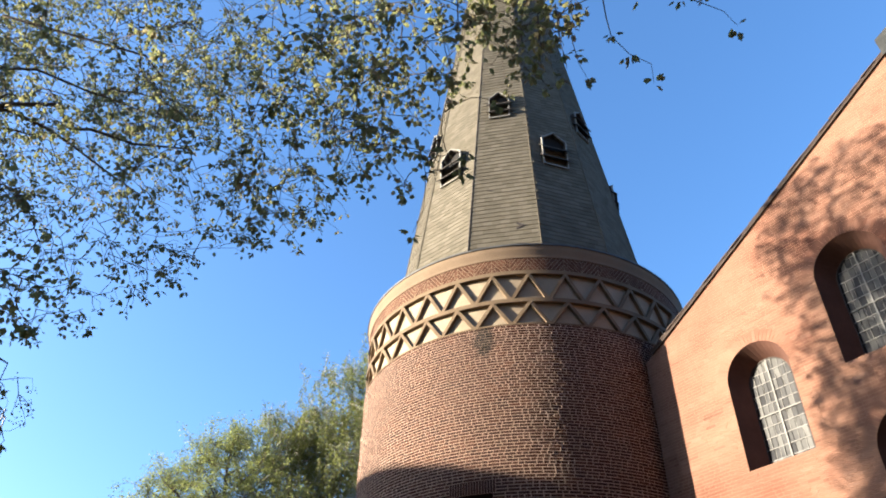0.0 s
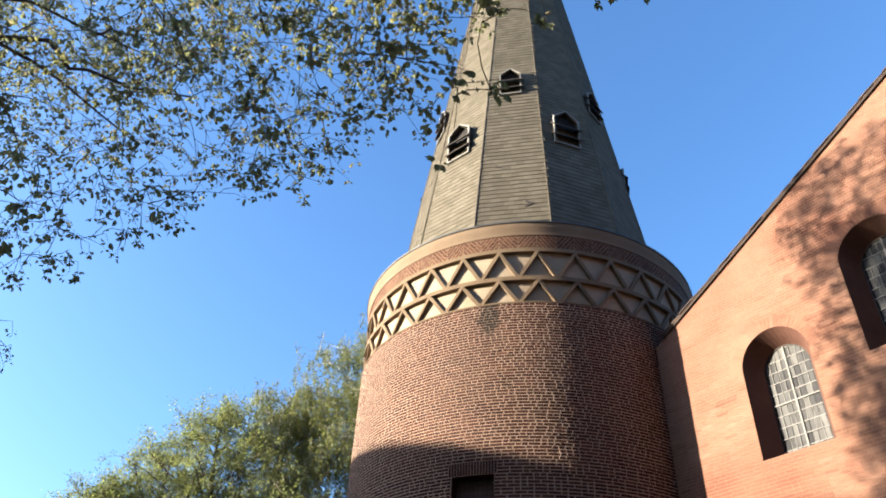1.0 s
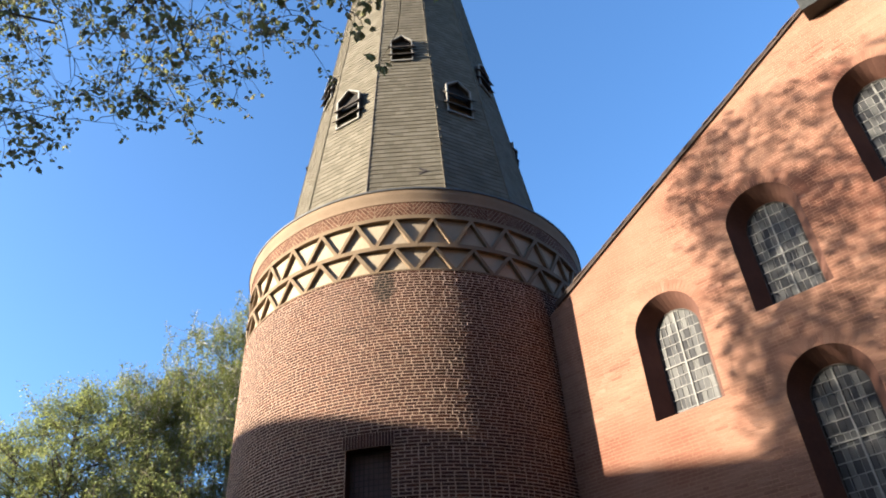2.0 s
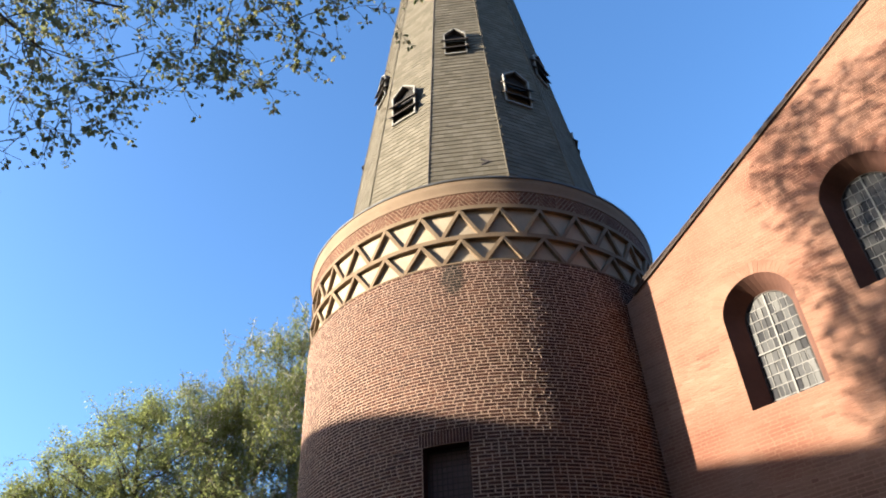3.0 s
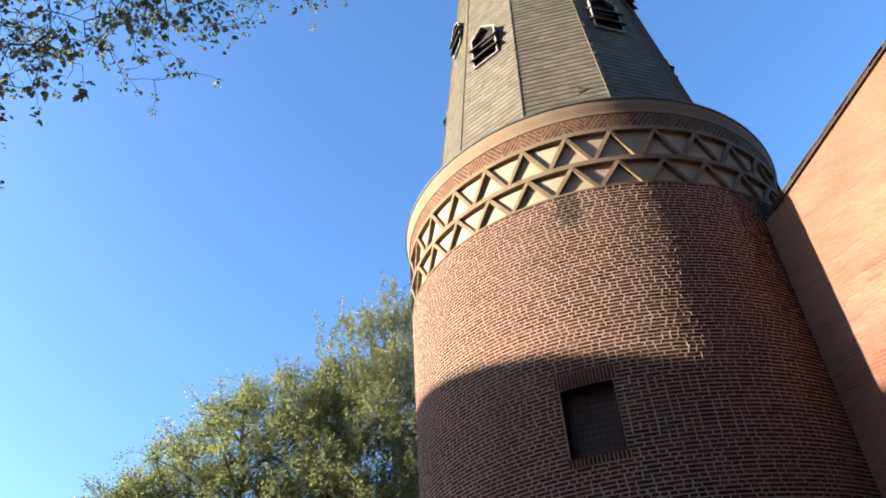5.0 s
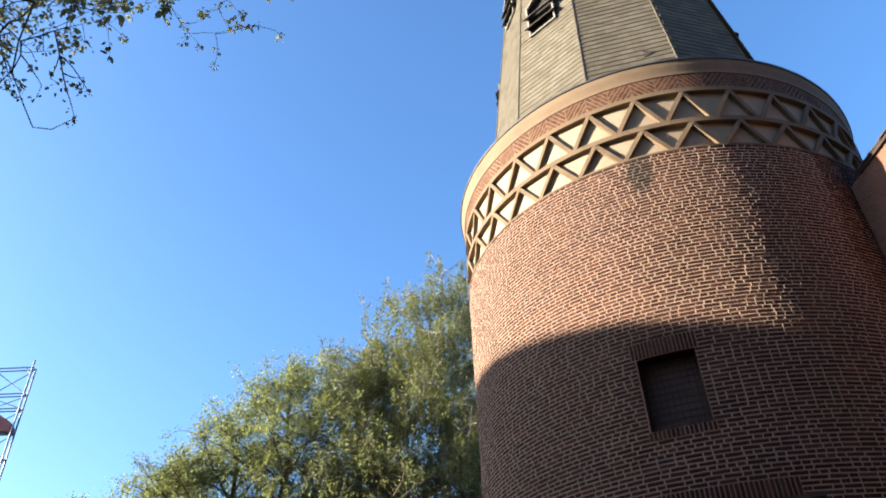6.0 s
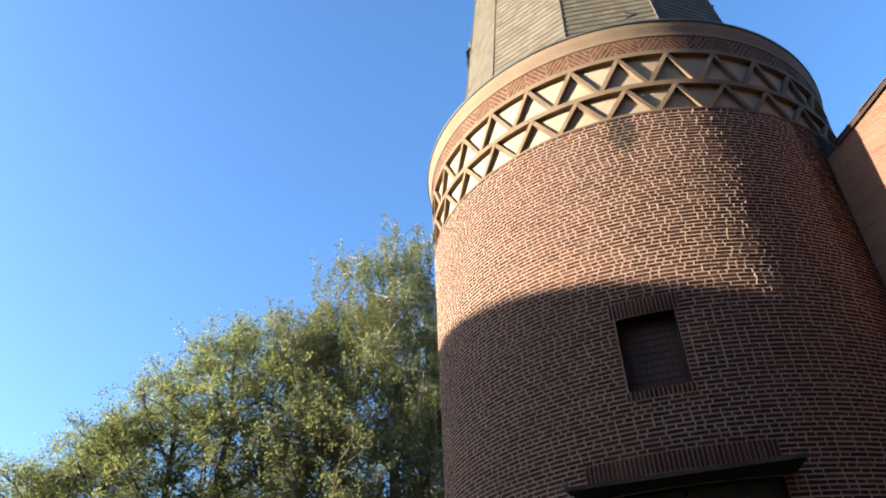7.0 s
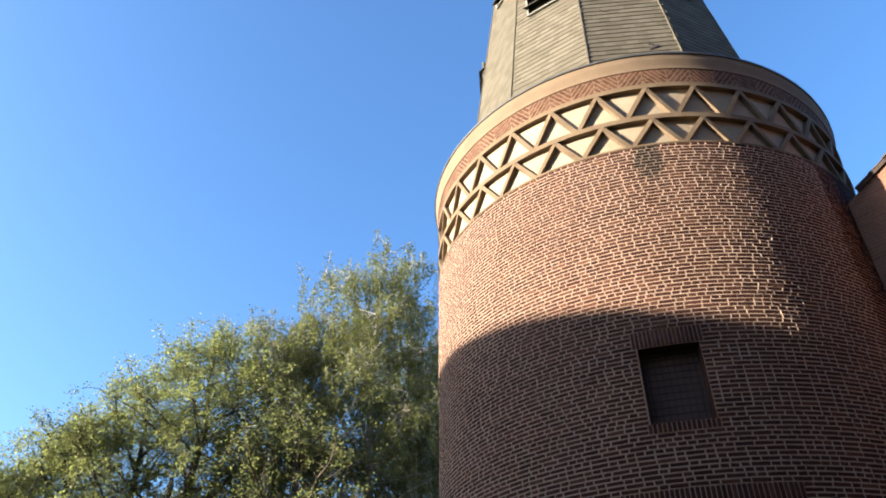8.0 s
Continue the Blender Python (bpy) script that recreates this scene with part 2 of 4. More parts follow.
def thing(name, label, category, at=(0, 0, 0), turn=0.0, group="", kind=""):
    ob = new(name)
    ob.matrix_basis = pose(*at, 0, 0, turn)
    return tagged(ob, label, category, group, kind)


# ---- ground ----
gm = MB()
gm.add([(-2000, -2000, 0), (2000, -2000, 0), (2000, 2000, 0), (-2000, 2000, 0)], [(0, 1, 2, 3)])
tagged(new("ground", gm.mesh("ground", GROUND)), "grassy churchyard ground with bare earth patches", "ground", kind="structure")

# ---- round brick tower ----
CX, CY, R = 4.901, 17.81, 4.434
tower = thing("church_tower", "round brown brick church tower with triangle frieze under its rim", "tower", (CX, CY, 0))


def cyl(th, r, z):
    return (r * math.cos(radians(th)), r * math.sin(radians(th)), z)


DEG = math.degrees(1 / R)             # degrees per metre of arc
COURSES, TOP = 160, 10.62
CH = TOP / COURSES                    # height of a course
WIN = (-126.6, -115.4, 86 * CH, 103 * CH)      # small window: angles and heights
DOOR = (-136.2, -105.3, 0.0, 66 * CH)          # portal recess
LINTEL = (-127.3, -114.7, 103 * CH, 107 * CH)
SILL = (-127.0, -115.0, 84 * CH, 86 * CH)
DLINTEL = (-136.6, -104.8, 69 * CH, 73 * CH)


def ring(mb, profile, th0=0.0, th1=360.0, step=1.25):
    """Turns an outline (r, z) round the tower's axis; the outline is closed."""
    n = max(2, int(round((th1 - th0) / step)))
    full = abs(th1 - th0 - 360) < 1e-6
    m = n if full else n + 1
    k = len(profile)
    v = [cyl(th0 + (th1 - th0) * i / n, r, z) for i in range(m) for r, z in profile]
    f = []
    for i in range(n):
        a, b = i * k, ((i + 1) % m) * k
        for j in range(k):
            j2 = (j + 1) % k
            f.append((a + j, b + j, b + j2, a + j2))
    if not full:
        f += [tuple(range(k)), tuple(reversed(range((m - 1) * k, m * k)))]
    mb.add(v, f)


def swell(th, z):
    """The slight unevenness of the old wall."""
    m = min(1.0, max(0.0, (z - 7.15) / 0.5)) * min(1.0, max(0.0, (10.58 - z) / 0.35))
    return m * (0.004 * noise.noise(Vector((th * 0.135, z * 1.6, 4.0))) + 0.0012 * noise.noise(Vector((th * 0.42, z * 5.5, 9.0))))


# masonry core with the two openings left out
core = MB()
RI, RO = R - 0.55, R - 0.010
ring(core, [(RI, WIN[3])] + [(RO, WIN[3] + (TOP - WIN[3]) * i / 80) for i in range(81)] + [(RI, TOP)], step=0.625)
for i, (x, y, z) in enumerate(core.v):
    if math.hypot(x, y) > RO - 0.01:
        th = math.degrees(math.atan2(y, x))
        th = th - 360 if th > 90 else th
        core.v[i] = cyl(th, RO - 0.0004 + swell(th, z), z)
ring(core, [(RI, WIN[2]), (RO, WIN[2]), (RO, WIN[3]), (RI, WIN[3])], WIN[1], WIN[0] + 360)
ring(core, [(RI, DOOR[3]), (RO, DOOR[3]), (RO, WIN[2]), (RI, WIN[2])])
ring(core, [(RI, 0), (RO, 0), (RO, DOOR[3]), (RI, DOOR[3])], DOOR[1], DOOR[0] + 360)
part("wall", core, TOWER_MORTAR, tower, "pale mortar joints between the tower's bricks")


def blocked(z):
    out = []
    for th0, th1, z0, z1 in (WIN, DOOR, LINTEL, SILL, DLINTEL):
        if z0 < z < z1:
            out.append((th0 - 0.1, th1 + 0.1))
    return out


JOINT = 0.0225
singles = []                            # bricks that become objects: angle, height, length
bricks, beads = MB(), MB()


def one_brick(mb, th0, th1, z0, z1, r):
    j = lambda: rnd.uniform(-0.004, 0.004)
    p = []
    r += swell((th0 + th1) / 2, (z0 + z1) / 2)
    slope = swell(th1, (z0 + z1) / 2) - swell(th0, (z0 + z1) / 2)
    slope += (th1 - th0) / DEG * max(-0.06, min(0.06, rnd.gauss(0, 0.022)))
    for z in (z0, z1):
        k = lambda: rnd.uniform(-0.0005, 0.0005)
        p += [cyl(th0 + j() * DEG, R - 0.03, z + j()), cyl(th1 + j() * DEG, R - 0.03, z + j()), cyl(th1 + j() * DEG, r + slope / 2 + k(), z + j()), cyl(th0 + j() * DEG, r - slope / 2 + k(), z + j())]
    mb.add(p, [(4, 5, 6, 7)[::-1], (0, 1, 2, 3), (1, 5, 6, 2), (3, 2, 6, 7), (0, 3, 7, 4)])


for c in range(COURSES):
    z0 = c * CH + JOINT / 2
    z1 = (c + 1) * CH - JOINT / 2
    zm = (z0 + z1) / 2
    stops = sorted(blocked(zm))
    spans, a = [], -270.0
    for b0, b1 in stops:
        if b1 < a:
            continue
        if b0 > a:
            spans.append((a, b0))
        a = max(a, b1)
    spans.append((a, 90.0))
    for s0, s1 in spans:
        th = s0 + (rnd.uniform(0.0, 0.2) * DEG if s0 == -270.0 else 0.0)
        run = 0
        while th < s1 - 0.05 * DEG:
            long_one = rnd.random() < (0.52 if run < 2 else 0.2)
            run = run + 1 if long_one else 0
            w = 0.223 if long_one else 0.102
            e = th + w * DEG
            if s1 - e < 0.08 * DEG:
                e = s1
            if -134 < th and e < -107.5 and 7.16 < zm < 9.3 and e < s1 and len(singles) < 300:
                singles.append((th + w * DEG / 2, z0, long_one))
            else:
                one_brick(bricks, th, min(e, s1), z0, z1, R + rnd.uniform(-0.0002, 0.0012))
            if -205 < e < -76 and zm > 4.0:          # the upright joint stands a little proud
                w = JOINT * DEG * 0.47
                tj = e + JOINT * DEG / 2
                h, b = rnd.uniform(0.0, 0.0038) + swell(tj, zm), JOINT * 0.5
                lo, hi = z0 - b * rnd.random(), z1 + b * rnd.random()
                k1, k2 = rnd.uniform(0.15, 0.5), rnd.uniform(0.15, 0.5)
                beads.add([cyl(tj - w, R - 0.014, lo), cyl(tj - w * k1, R + h, lo + 0.003), cyl(tj + w * k2, R + h, lo + 0.003), cyl(tj + w, R - 0.014, lo), cyl(tj - w, R - 0.014, hi), cyl(tj - w * k1, R + h, hi - 0.003), cyl(tj + w * k2, R + h, hi - 0.003), cyl(tj + w, R - 0.014, hi)], [(0, 1, 5, 4), (1, 2, 6, 5), (2, 3, 7, 6), (0, 3, 2, 1), (4, 5, 6, 7)])
            th = e + JOINT * DEG
# bed joints: lumpy strips of mortar pressed out a little between the courses
for c in range(61, COURSES):
    zc = c * CH
    cut = sorted(blocked(zc - CH / 2) + blocked(zc + CH / 2))
    line = []
    th = -205.0
    while th < -76.0:
        if any(a < th < b for a, b in cut):
            line.append(None)
        else:
            w1, w2 = JOINT * rnd.uniform(0.12, 0.34), JOINT * rnd.uniform(0.12, 0.34)
            h = swell(th, zc) + rnd.uniform(-0.001, 0.0032)
            line.append([cyl(th, R - 0.014, zc - JOINT * 0.5), cyl(th, R + h, zc - w1), cyl(th, R + h + rnd.uniform(-0.0015, 0.0015), zc + w2), cyl(th, R - 0.014, zc + JOINT * 0.5)])
        th += rnd.uniform(0.35, 0.7)
    for a, b in zip(line, line[1:]):
        if a and b:
            beads.add(a + b, [(i, i + 4, i + 5, i + 1) for i in range(3)])
part("mortar_relief", beads, TOWER_MORTAR, tower, kind="stuff")
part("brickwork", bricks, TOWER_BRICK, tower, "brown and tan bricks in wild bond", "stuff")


def soldier_row(name, q, n, label):
    th0, th1, z0, z1 = q
    mb = MB()
    ring(mb, [(R - 0.03, z0), (R - 0.004, z0), (R - 0.004, z1), (R - 0.03, z1)], th0, th1, 1.0)
    row = part(name, mb, TOWER_MORTAR, tower, label)
    w, h = (th1 - th0) / n / DEG / 2 - 0.0065, z1 - z0 - 0.012
    bm_ = MB()
    bm_.add([(-0.03, -w, 0), (-0.03, w, 0), (0.004, w, 0), (0.004, -w, 0), (-0.03, -w, h), (-0.03, w, h), (0.004, w, h), (0.004, -w, h)], [(7, 6, 5, 4), (0, 1, 2, 3), (1, 5, 6, 2), (3, 2, 6, 7), (0, 3, 7, 4)])
    me = bm_.mesh("upright_brick", TOWER_BRICK)
    for i in range(n):
        th = th0 + (th1 - th0) * (i + 0.5) / n
        ob = new("upright_brick", me)
        ob.parent = row
        ob.matrix_basis = pose(*cyl(th, R + rnd.uniform(-0.002, 0.003), z0 + 0.006), 0, 0, th)


soldier_row("window_lintel", LINTEL, 17, "row of upright bricks over the window")
soldier_row("window_sill", SILL, 15, "row of bricks on edge under the window")
soldier_row("portal_lintel", DLINTEL, 40, "long row of upright bricks over the portal")
for nm, q in (("window_reveal", WIN), ("portal_reveal", DOOR)):
    lin = MB()
    e = 0.012 * DEG
    for a, b, z0, z1 in ((q[0], q[0] + e, q[2], q[3]), (q[1] - e, q[1], q[2], q[3]), (q[0] + e, q[1] - e, q[3] - 0.012, q[3])) + (((q[0] + e, q[1] - e, q[2], q[2] + 0.012),) if q[2] > 0 else ()):
        ring(lin, [(R - 0.5, z0), (R - 0.012, z0), (R - 0.012, z1), (R - 0.5, z1)], a, b, 2.0)
    part(nm, lin, TOWER_BRICK, tower, "brick reveal of the opening")

# the small window: jamb bricks are the core; frame, bars and pane inside
WR = R - 0.22
gl = MB()
ring(gl, [(WR - 0.035, WIN[2]), (WR - 0.03, WIN[2]), (WR - 0.03, WIN[3]), (WR - 0.035, WIN[3])], WIN[0], WIN[1], 1.5)
wi = part("tower_window", gl, WINDOW_DARK, tower, "small dark window with a metal lattice")
fr = MB()
for a, b, z0, z1 in ((WIN[0], WIN[0] + 0.6, WIN[2], WIN[3]), (WIN[1] - 0.6, WIN[1], WIN[2], WIN[3]), (WIN[0] + 0.6, WIN[1] - 0.6, WIN[2], WIN[2] + 0.05), (WIN[0] + 0.6, WIN[1] - 0.6, WIN[3] - 0.05, WIN[3])):
    ring(fr, [(WR - 0.05, z0), (WR, z0), (WR, z1), (WR - 0.05, z1)], a, b, 1.5)
part("window_frame", fr, DARK_WOOD, wi)
for i in range(1, 9):
    lat = MB()
    th = WIN[0] + (WIN[1] - WIN[0]) * i / 9
    ring(lat, [(WR - 0.02, WIN[2]), (WR - 0.008, WIN[2]), (WR - 0.008, WIN[3]), (WR - 0.02, WIN[3])], th - 0.08, th + 0.08, 0.16)
    part("lattice_bar", lat, DARK_WOOD, wi)
for i in range(1, 11):
    lat = MB()
    z = WIN[2] + (WIN[3] - WIN[2]) * i / 11
    ring(lat, [(WR - 0.028, z - 0.006), (WR - 0.018, z - 0.006), (WR - 0.018, z + 0.006), (WR - 0.028, z + 0.006)], WIN[0], WIN[1], 1.5)
    part("lattice_bar", lat, DARK_WOOD, wi)

# portal recess: grey double door set back
PR = R - 0.16
for a, b in ((DOOR[0], -120.9), (-120.6, DOOR[1])):
    leaf = MB()
    ring(leaf, [(PR - 0.06, 0), (PR, 0), (PR, DOOR[3]), (PR - 0.06, DOOR[3])], a, b, 2.0)
    part("portal_door", leaf, GREY_DOOR, tower, "plain grey door leaf deep in the portal")

cp = MB()
o = [(R - 0.28, -1.28), (R - 0.28, 1.28), (4.86, 1.42), (4.86, -1.42)]
cp.prism([(x, y, 4.395) for x, y in o], [(x, y, 4.45) for x, y in o])
canopy = part("portal_canopy", cp, VERGE, tower, "flat dark canopy board standing out over the portal")
canopy.matrix_basis = pose(0, 0, 0, 0, 0, -120.6)

# ---- frieze of triangles ----
Z_SILL, Z_MID0, Z_MID1, Z_RAIL0, Z_RAIL1, Z_HERR, Z_BAND = 10.66, 11.235, 11.34, 12.03, 12.135, 12.525, 12.84
DEEP = 0.092
pl = MB()
ring(pl, [(R - 0.45, TOP), (R - DEEP, TOP), (R - DEEP, Z_RAIL1), (R - 0.45, Z_RAIL1)])
part("frieze_panel", pl, PLASTER, tower, "cream plaster behind the frieze", smooth=False)
for nm, z0, z1, out in (("frieze_sill", TOP, Z_SILL, 0.004), ("frieze_rail", Z_MID0, Z_MID1, 0.012), ("frieze_rail", Z_RAIL0, Z_RAIL1, 0.012)):
    mb = MB()
    ring(mb, [(R - DEEP - 0.02, z0), (R + out, z0), (R + out, z1), (R - DEEP - 0.02, z1)])
    part(nm, mb, SANDSTONE, tower, "ochre stone rail")


def strut_mesh(name, dz, lean):
    """A slanting bar, foot at the origin, outward along x."""
    mb = MB()
    half = 11.25 / 2 / DEG * lean
    w = 0.039 / math.cos(math.atan2(abs(half), dz)) if dz else 0.05
    for_x0, for_x1 = -DEEP - 0.02, 0.004
    mb.hexa([(for_x0, -w, 0), (for_x1, -w, 0), (for_x1, w, 0), (for_x0, w, 0), (for_x0, half * 0.93 - w, dz), (for_x1, half * 0.93 - w, dz), (for_x1, half * 0.93 + w, dz), (for_x0, half * 0.93 + w, dz)])
    return mb.mesh(name, SANDSTONE)


APEX = -125.25
for z0, z1 in ((Z_SILL, Z_MID0), (Z_MID1, Z_RAIL0)):
    for lean in (1, -1):
        me = strut_mesh("strut", z1 - z0, lean)
        for k in range(32):
            th = APEX + 11.25 * k - lean * (11.25 / 2 - 0.35)
            ob = new("strut", me)
            ob.parent = tower
            ob.matrix_basis = pose(*cyl(th, R - 0.014, z0), 0, 0, th)

# ---- herringbone band ----
hb = MB()
ring(hb, [(R - 0.45, Z_RAIL1), (R - 0.0008, Z_RAIL1), (R - 0.0008, Z_HERR), (R - 0.45, Z_HERR)])
part("herringbone_joints", hb, BAND, tower)


def clip(poly, nx, ny, d):
    """Keeps the side nx*x + ny*y <= d of an outline."""
    out = []
    for i, p in enumerate(poly):
        q = poly[(i + 1) % len(poly)]
        sp, sq = nx * p[0] + ny * p[1] - d, nx * q[0] + ny * q[1] - d
        if sp <= 0:
            out.append(p)
        if sp * sq < 0:
            t = sp / (sp - sq)
            out.append((p[0] + t * (q[0] - p[0]), p[1] + t * (q[1] - p[1])))
    return out


herr = MB()
gw, hh = math.radians(11.25 / 2) * R, Z_HERR - Z_RAIL1
for g in range(64):
    base = APEX + 11.25 / 2 * g
    sgn = 1 if g % 2 else -1
    pitch, thick = 0.1, 0.077
    for i in range(-5, 11):
        for seg in range(3):
            x0 = i * pitch
            l0, l1 = seg * 0.2 - 0.1 * (i % 2), seg * 0.2 + 0.186 - 0.1 * (i % 2)
            d, e = 0.6, 0.8
            quad = [(x0 + l0 * d, l0 * e), (x0 + thick + l0 * d, l0 * e), (x0 + thick + l1 * d, l1 * e), (x0 + l1 * d, l1 * e)]
            q = quad
            for nx, ny, lim in ((-1, 0, -0.006), (1, 0, gw - 0.006), (0, -1, -0.006), (0, 1, hh - 0.022)):
                q = clip(q, nx, ny, lim) if len(q) > 2 else []
            if len(q) < 3:
                continue
            if sgn < 0:
                q = [(gw - x, y) for x, y in reversed(q)]
            rr = R + rnd.uniform(0.0, 0.0012)
            herr.prism([cyl(base + x * DEG, rr, Z_RAIL1 + y) for x, y in q], [cyl(base + x * DEG, R - 0.03, Z_RAIL1 + y) for x, y in q])
part("herringbone_brickwork", herr, HERR_BRICK, tower, "slanting bricks in alternating groups", "stuff")

# ---- rim ----
fil = MB()
ring(fil, [(R - 0.03, Z_HERR - 0.018), (R + 0.014, Z_HERR - 0.018), (R + 0.014, Z_HERR), (R - 0.03, Z_HERR)])
part("rim_fillet", fil, BAND, tower, "thin fillet under the rim")
rim = MB()
ring(rim, [(R - 0.45, Z_HERR), (R + 0.012, Z_HERR), (R + 0.02, Z_HERR + 0.06), (R + 0.055, Z_HERR + 0.2), (R + 0.068, Z_BAND), (R - 0.45, Z_BAND)], step=2.0)
part("rim_band", rim, BAND, tower, "smooth ochre rendered rim", smooth=False)
le = MB()
ring(le, [(R - 0.9, Z_BAND), (R + 0.09, Z_BAND), (R + 0.09, Z_BAND + 0.045), (R - 0.9, Z_BAND + 0.14)], step=2.0)
part("lead_edge", le, LEAD, tower, "dark lead drip edge")

# ---- twelve-sided slate spire ----
ZB, RC, APEX_Z, TH0 = 12.80, 3.80, 41.62, -110.87
spire = thing("slate_spire", "tall twelve-sided grey slate spire on the tower", "spire", (4.887, 17.785, 0))
inn = MB()
ring_pts = [cyl(TH0 - 15 + 30 * k, RC - 0.03, ZB) for k in range(12)]
inn.add(ring_pts + [(0, 0, APEX_Z - 0.3)], [(k, (k + 1) % 12, 12) for k in range(12)] + [tuple(reversed(range(12)))])
part("spire_boarding", inn, LEAD, spire)
AP = RC * math.cos(radians(15))
SLOPE = math.hypot(AP, APEX_Z - ZB)
TILT_F = math.degrees(math.atan2(AP, APEX_Z - ZB))


def face_frame(k):
    """Local axes of a spire face: x along it, y outward, z up the slope."""
    th = TH0 + 30 * k
    return pose(*cyl(th, AP, ZB), 0, 0, th + 90) @ pose(0, 0, 0, -TILT_F, 0, 0) @ Matrix.Diagonal((1, -1, 1, 1))


EXPO = 0.165
loose_slate = MB()
loose_slate.hexa([(-0.1195, -0.004, 0), (0.1195, -0.004, 0), (0.1195, 0.0165, 0), (-0.1195, 0.0165, 0), (-0.1195, -0.012, 0.24), (0.1195, -0.012, 0.24), (0.1195, -0.004, 0.24), (-0.1195, -0.004, 0.24)])
slate_me = loose_slate.mesh("slate", SLATE)
thin_slate = MB()
thin_slate.hexa([(-0.1195, -0.004, 0), (0.1195, -0.004, 0), (0.1195, 0.0105, 0), (-0.1195, 0.0105, 0), (-0.1195, -0.012, 0.24), (0.1195, -0.012, 0.24), (0.1195, -0.005, 0.24), (-0.1195, -0.005, 0.24)])
thin_me = thin_slate.mesh("slate", SLATE)
loose_rows = []
for k in range(12):
    m = face_frame(k)
    mb = MB()
    butt = 0.0165 if k == 0 else 0.0105
    row = 0
    while row * EXPO < SLOPE * 0.62:
        h = row * EXPO
        half = RC * math.sin(radians(15)) * (1 - h / SLOPE)
        x = -half + (0.0 if row % 2 else -0.12)
        while x < half:
            a, b = max(x + 0.0006, -half - rnd.uniform(0.0, 0.02)), min(x + 0.2394, half + (rnd.uniform(0.0, 0.03) if k else (0.02 + 0.035 * (row % 2) + rnd.uniform(0, 0.015))))
            if b - a > 0.02:
                if k in (11, 0) and row < 20 and b - a > 0.2387 and len(loose_rows) < 290:
                    loose_rows.append((k, (a + b) / 2, h + rnd.uniform(-0.006, 0.006)))
                else:
                    dz, dy = rnd.uniform(-0.007, 0.007), rnd.uniform(-0.002, 0.0015)
                    mb.hexa([tuple(m @ Vector(q)) for q in ((a, -0.004, h + dz), (b, -0.004, h + dz), (b, butt + dy, h + dz), (a, butt + dy, h + dz), (a, -0.012, h + 0.24), (b, -0.012, h + 0.24), (b, -0.004 + dy, h + 0.24), (a, -0.004 + dy, h + 0.24))])
            x += 0.24
        row += 1
    part("slating", mb, SLATE, spire, kind="stuff")
top = MB()
for k in range(12):
    m = face_frame(k)
    h0 = row * EXPO
    w0 = RC * math.sin(radians(15)) * (1 - h0 / SLOPE)
    top.hexa([tuple(m @ Vector(q)) for q in ((-w0, -0.02, h0), (w0, -0.02, h0), (w0, 0.01, h0), (-w0, 0.01, h0), (-0.01, -0.02, SLOPE), (0.01, -0.02, SLOPE), (0.01, 0.01, SLOPE), (-0.01, 0.01, SLOPE))])
part("upper_slating", top, SLATE, spire, kind="stuff")
for k in range(12):
    hip = MB()
    a, b = Vector(cyl(TH0 + 15 + 30 * k, RC + 0.012, ZB)), Vector((0, 0, APEX_Z))
    hip.tube([a, a.lerp(b, 0.4), a.lerp(b, 0.97)], [0.017, 0.015, 0.008], 6)
    # this hip alone is dark: its shadow line is put into the colour
    if k == 11:
        part("hip_roll", hip, DARK_WOOD, spire, "thin hip strip, coloured dark as the shadow line along this hip")
    else:
        part("hip_roll", hip, SLATE, spire)


gap = MB()
gap.hexa([(-0.13, 0.0, -0.03), (0.11, 0.0, -0.03), (0.11, 0.028, -0.03), (-0.13, 0.028, -0.03), (-0.11, 0.0, 0.035), (0.13, 0.0, 0.035), (0.13, 0.022, 0.035), (-0.11, 0.022, 0.035)])
slipped = part("slipped_slate", gap, DARK_WOOD, spire, "dark slipped slate")
slipped.matrix_basis = face_frame(0) @ pose(0.43, 0, 1.45, 0, -28, 0)
gap = MB()
gap.hexa([(-0.09, 0.0, -0.022), (0.09, 0.0, -0.022), (0.09, 0.024, -0.022), (-0.09, 0.024, -0.022), (-0.07, 0.0, 0.022), (0.10, 0.0, 0.022), (0.10, 0.02, 0.022), (-0.07, 0.02, 0.022)])
slipped = part("slipped_slate", gap, DARK_WOOD, spire, "dark slipped slate")
slipped.matrix_basis = face_frame(0) @ pose(-0.38, 0, 3.11, 0, 25, 0)
gap = MB()
gap.hexa([(-0.07, 0.0, -0.028), (0.07, 0.0, -0.028), (0.07, 0.024, -0.028), (-0.07, 0.024, -0.028), (-0.07, 0.0, 0.03), (0.07, 0.0, 0.03), (0.07, 0.02, 0.03), (-0.07, 0.02, 0.03)])
slipped = part("slipped_slate", gap, DARK_WOOD, spire, "dark slipped slate")
slipped.matrix_basis = face_frame(0) @ pose(0.40, 0, 1.56, 0, 35, 0)


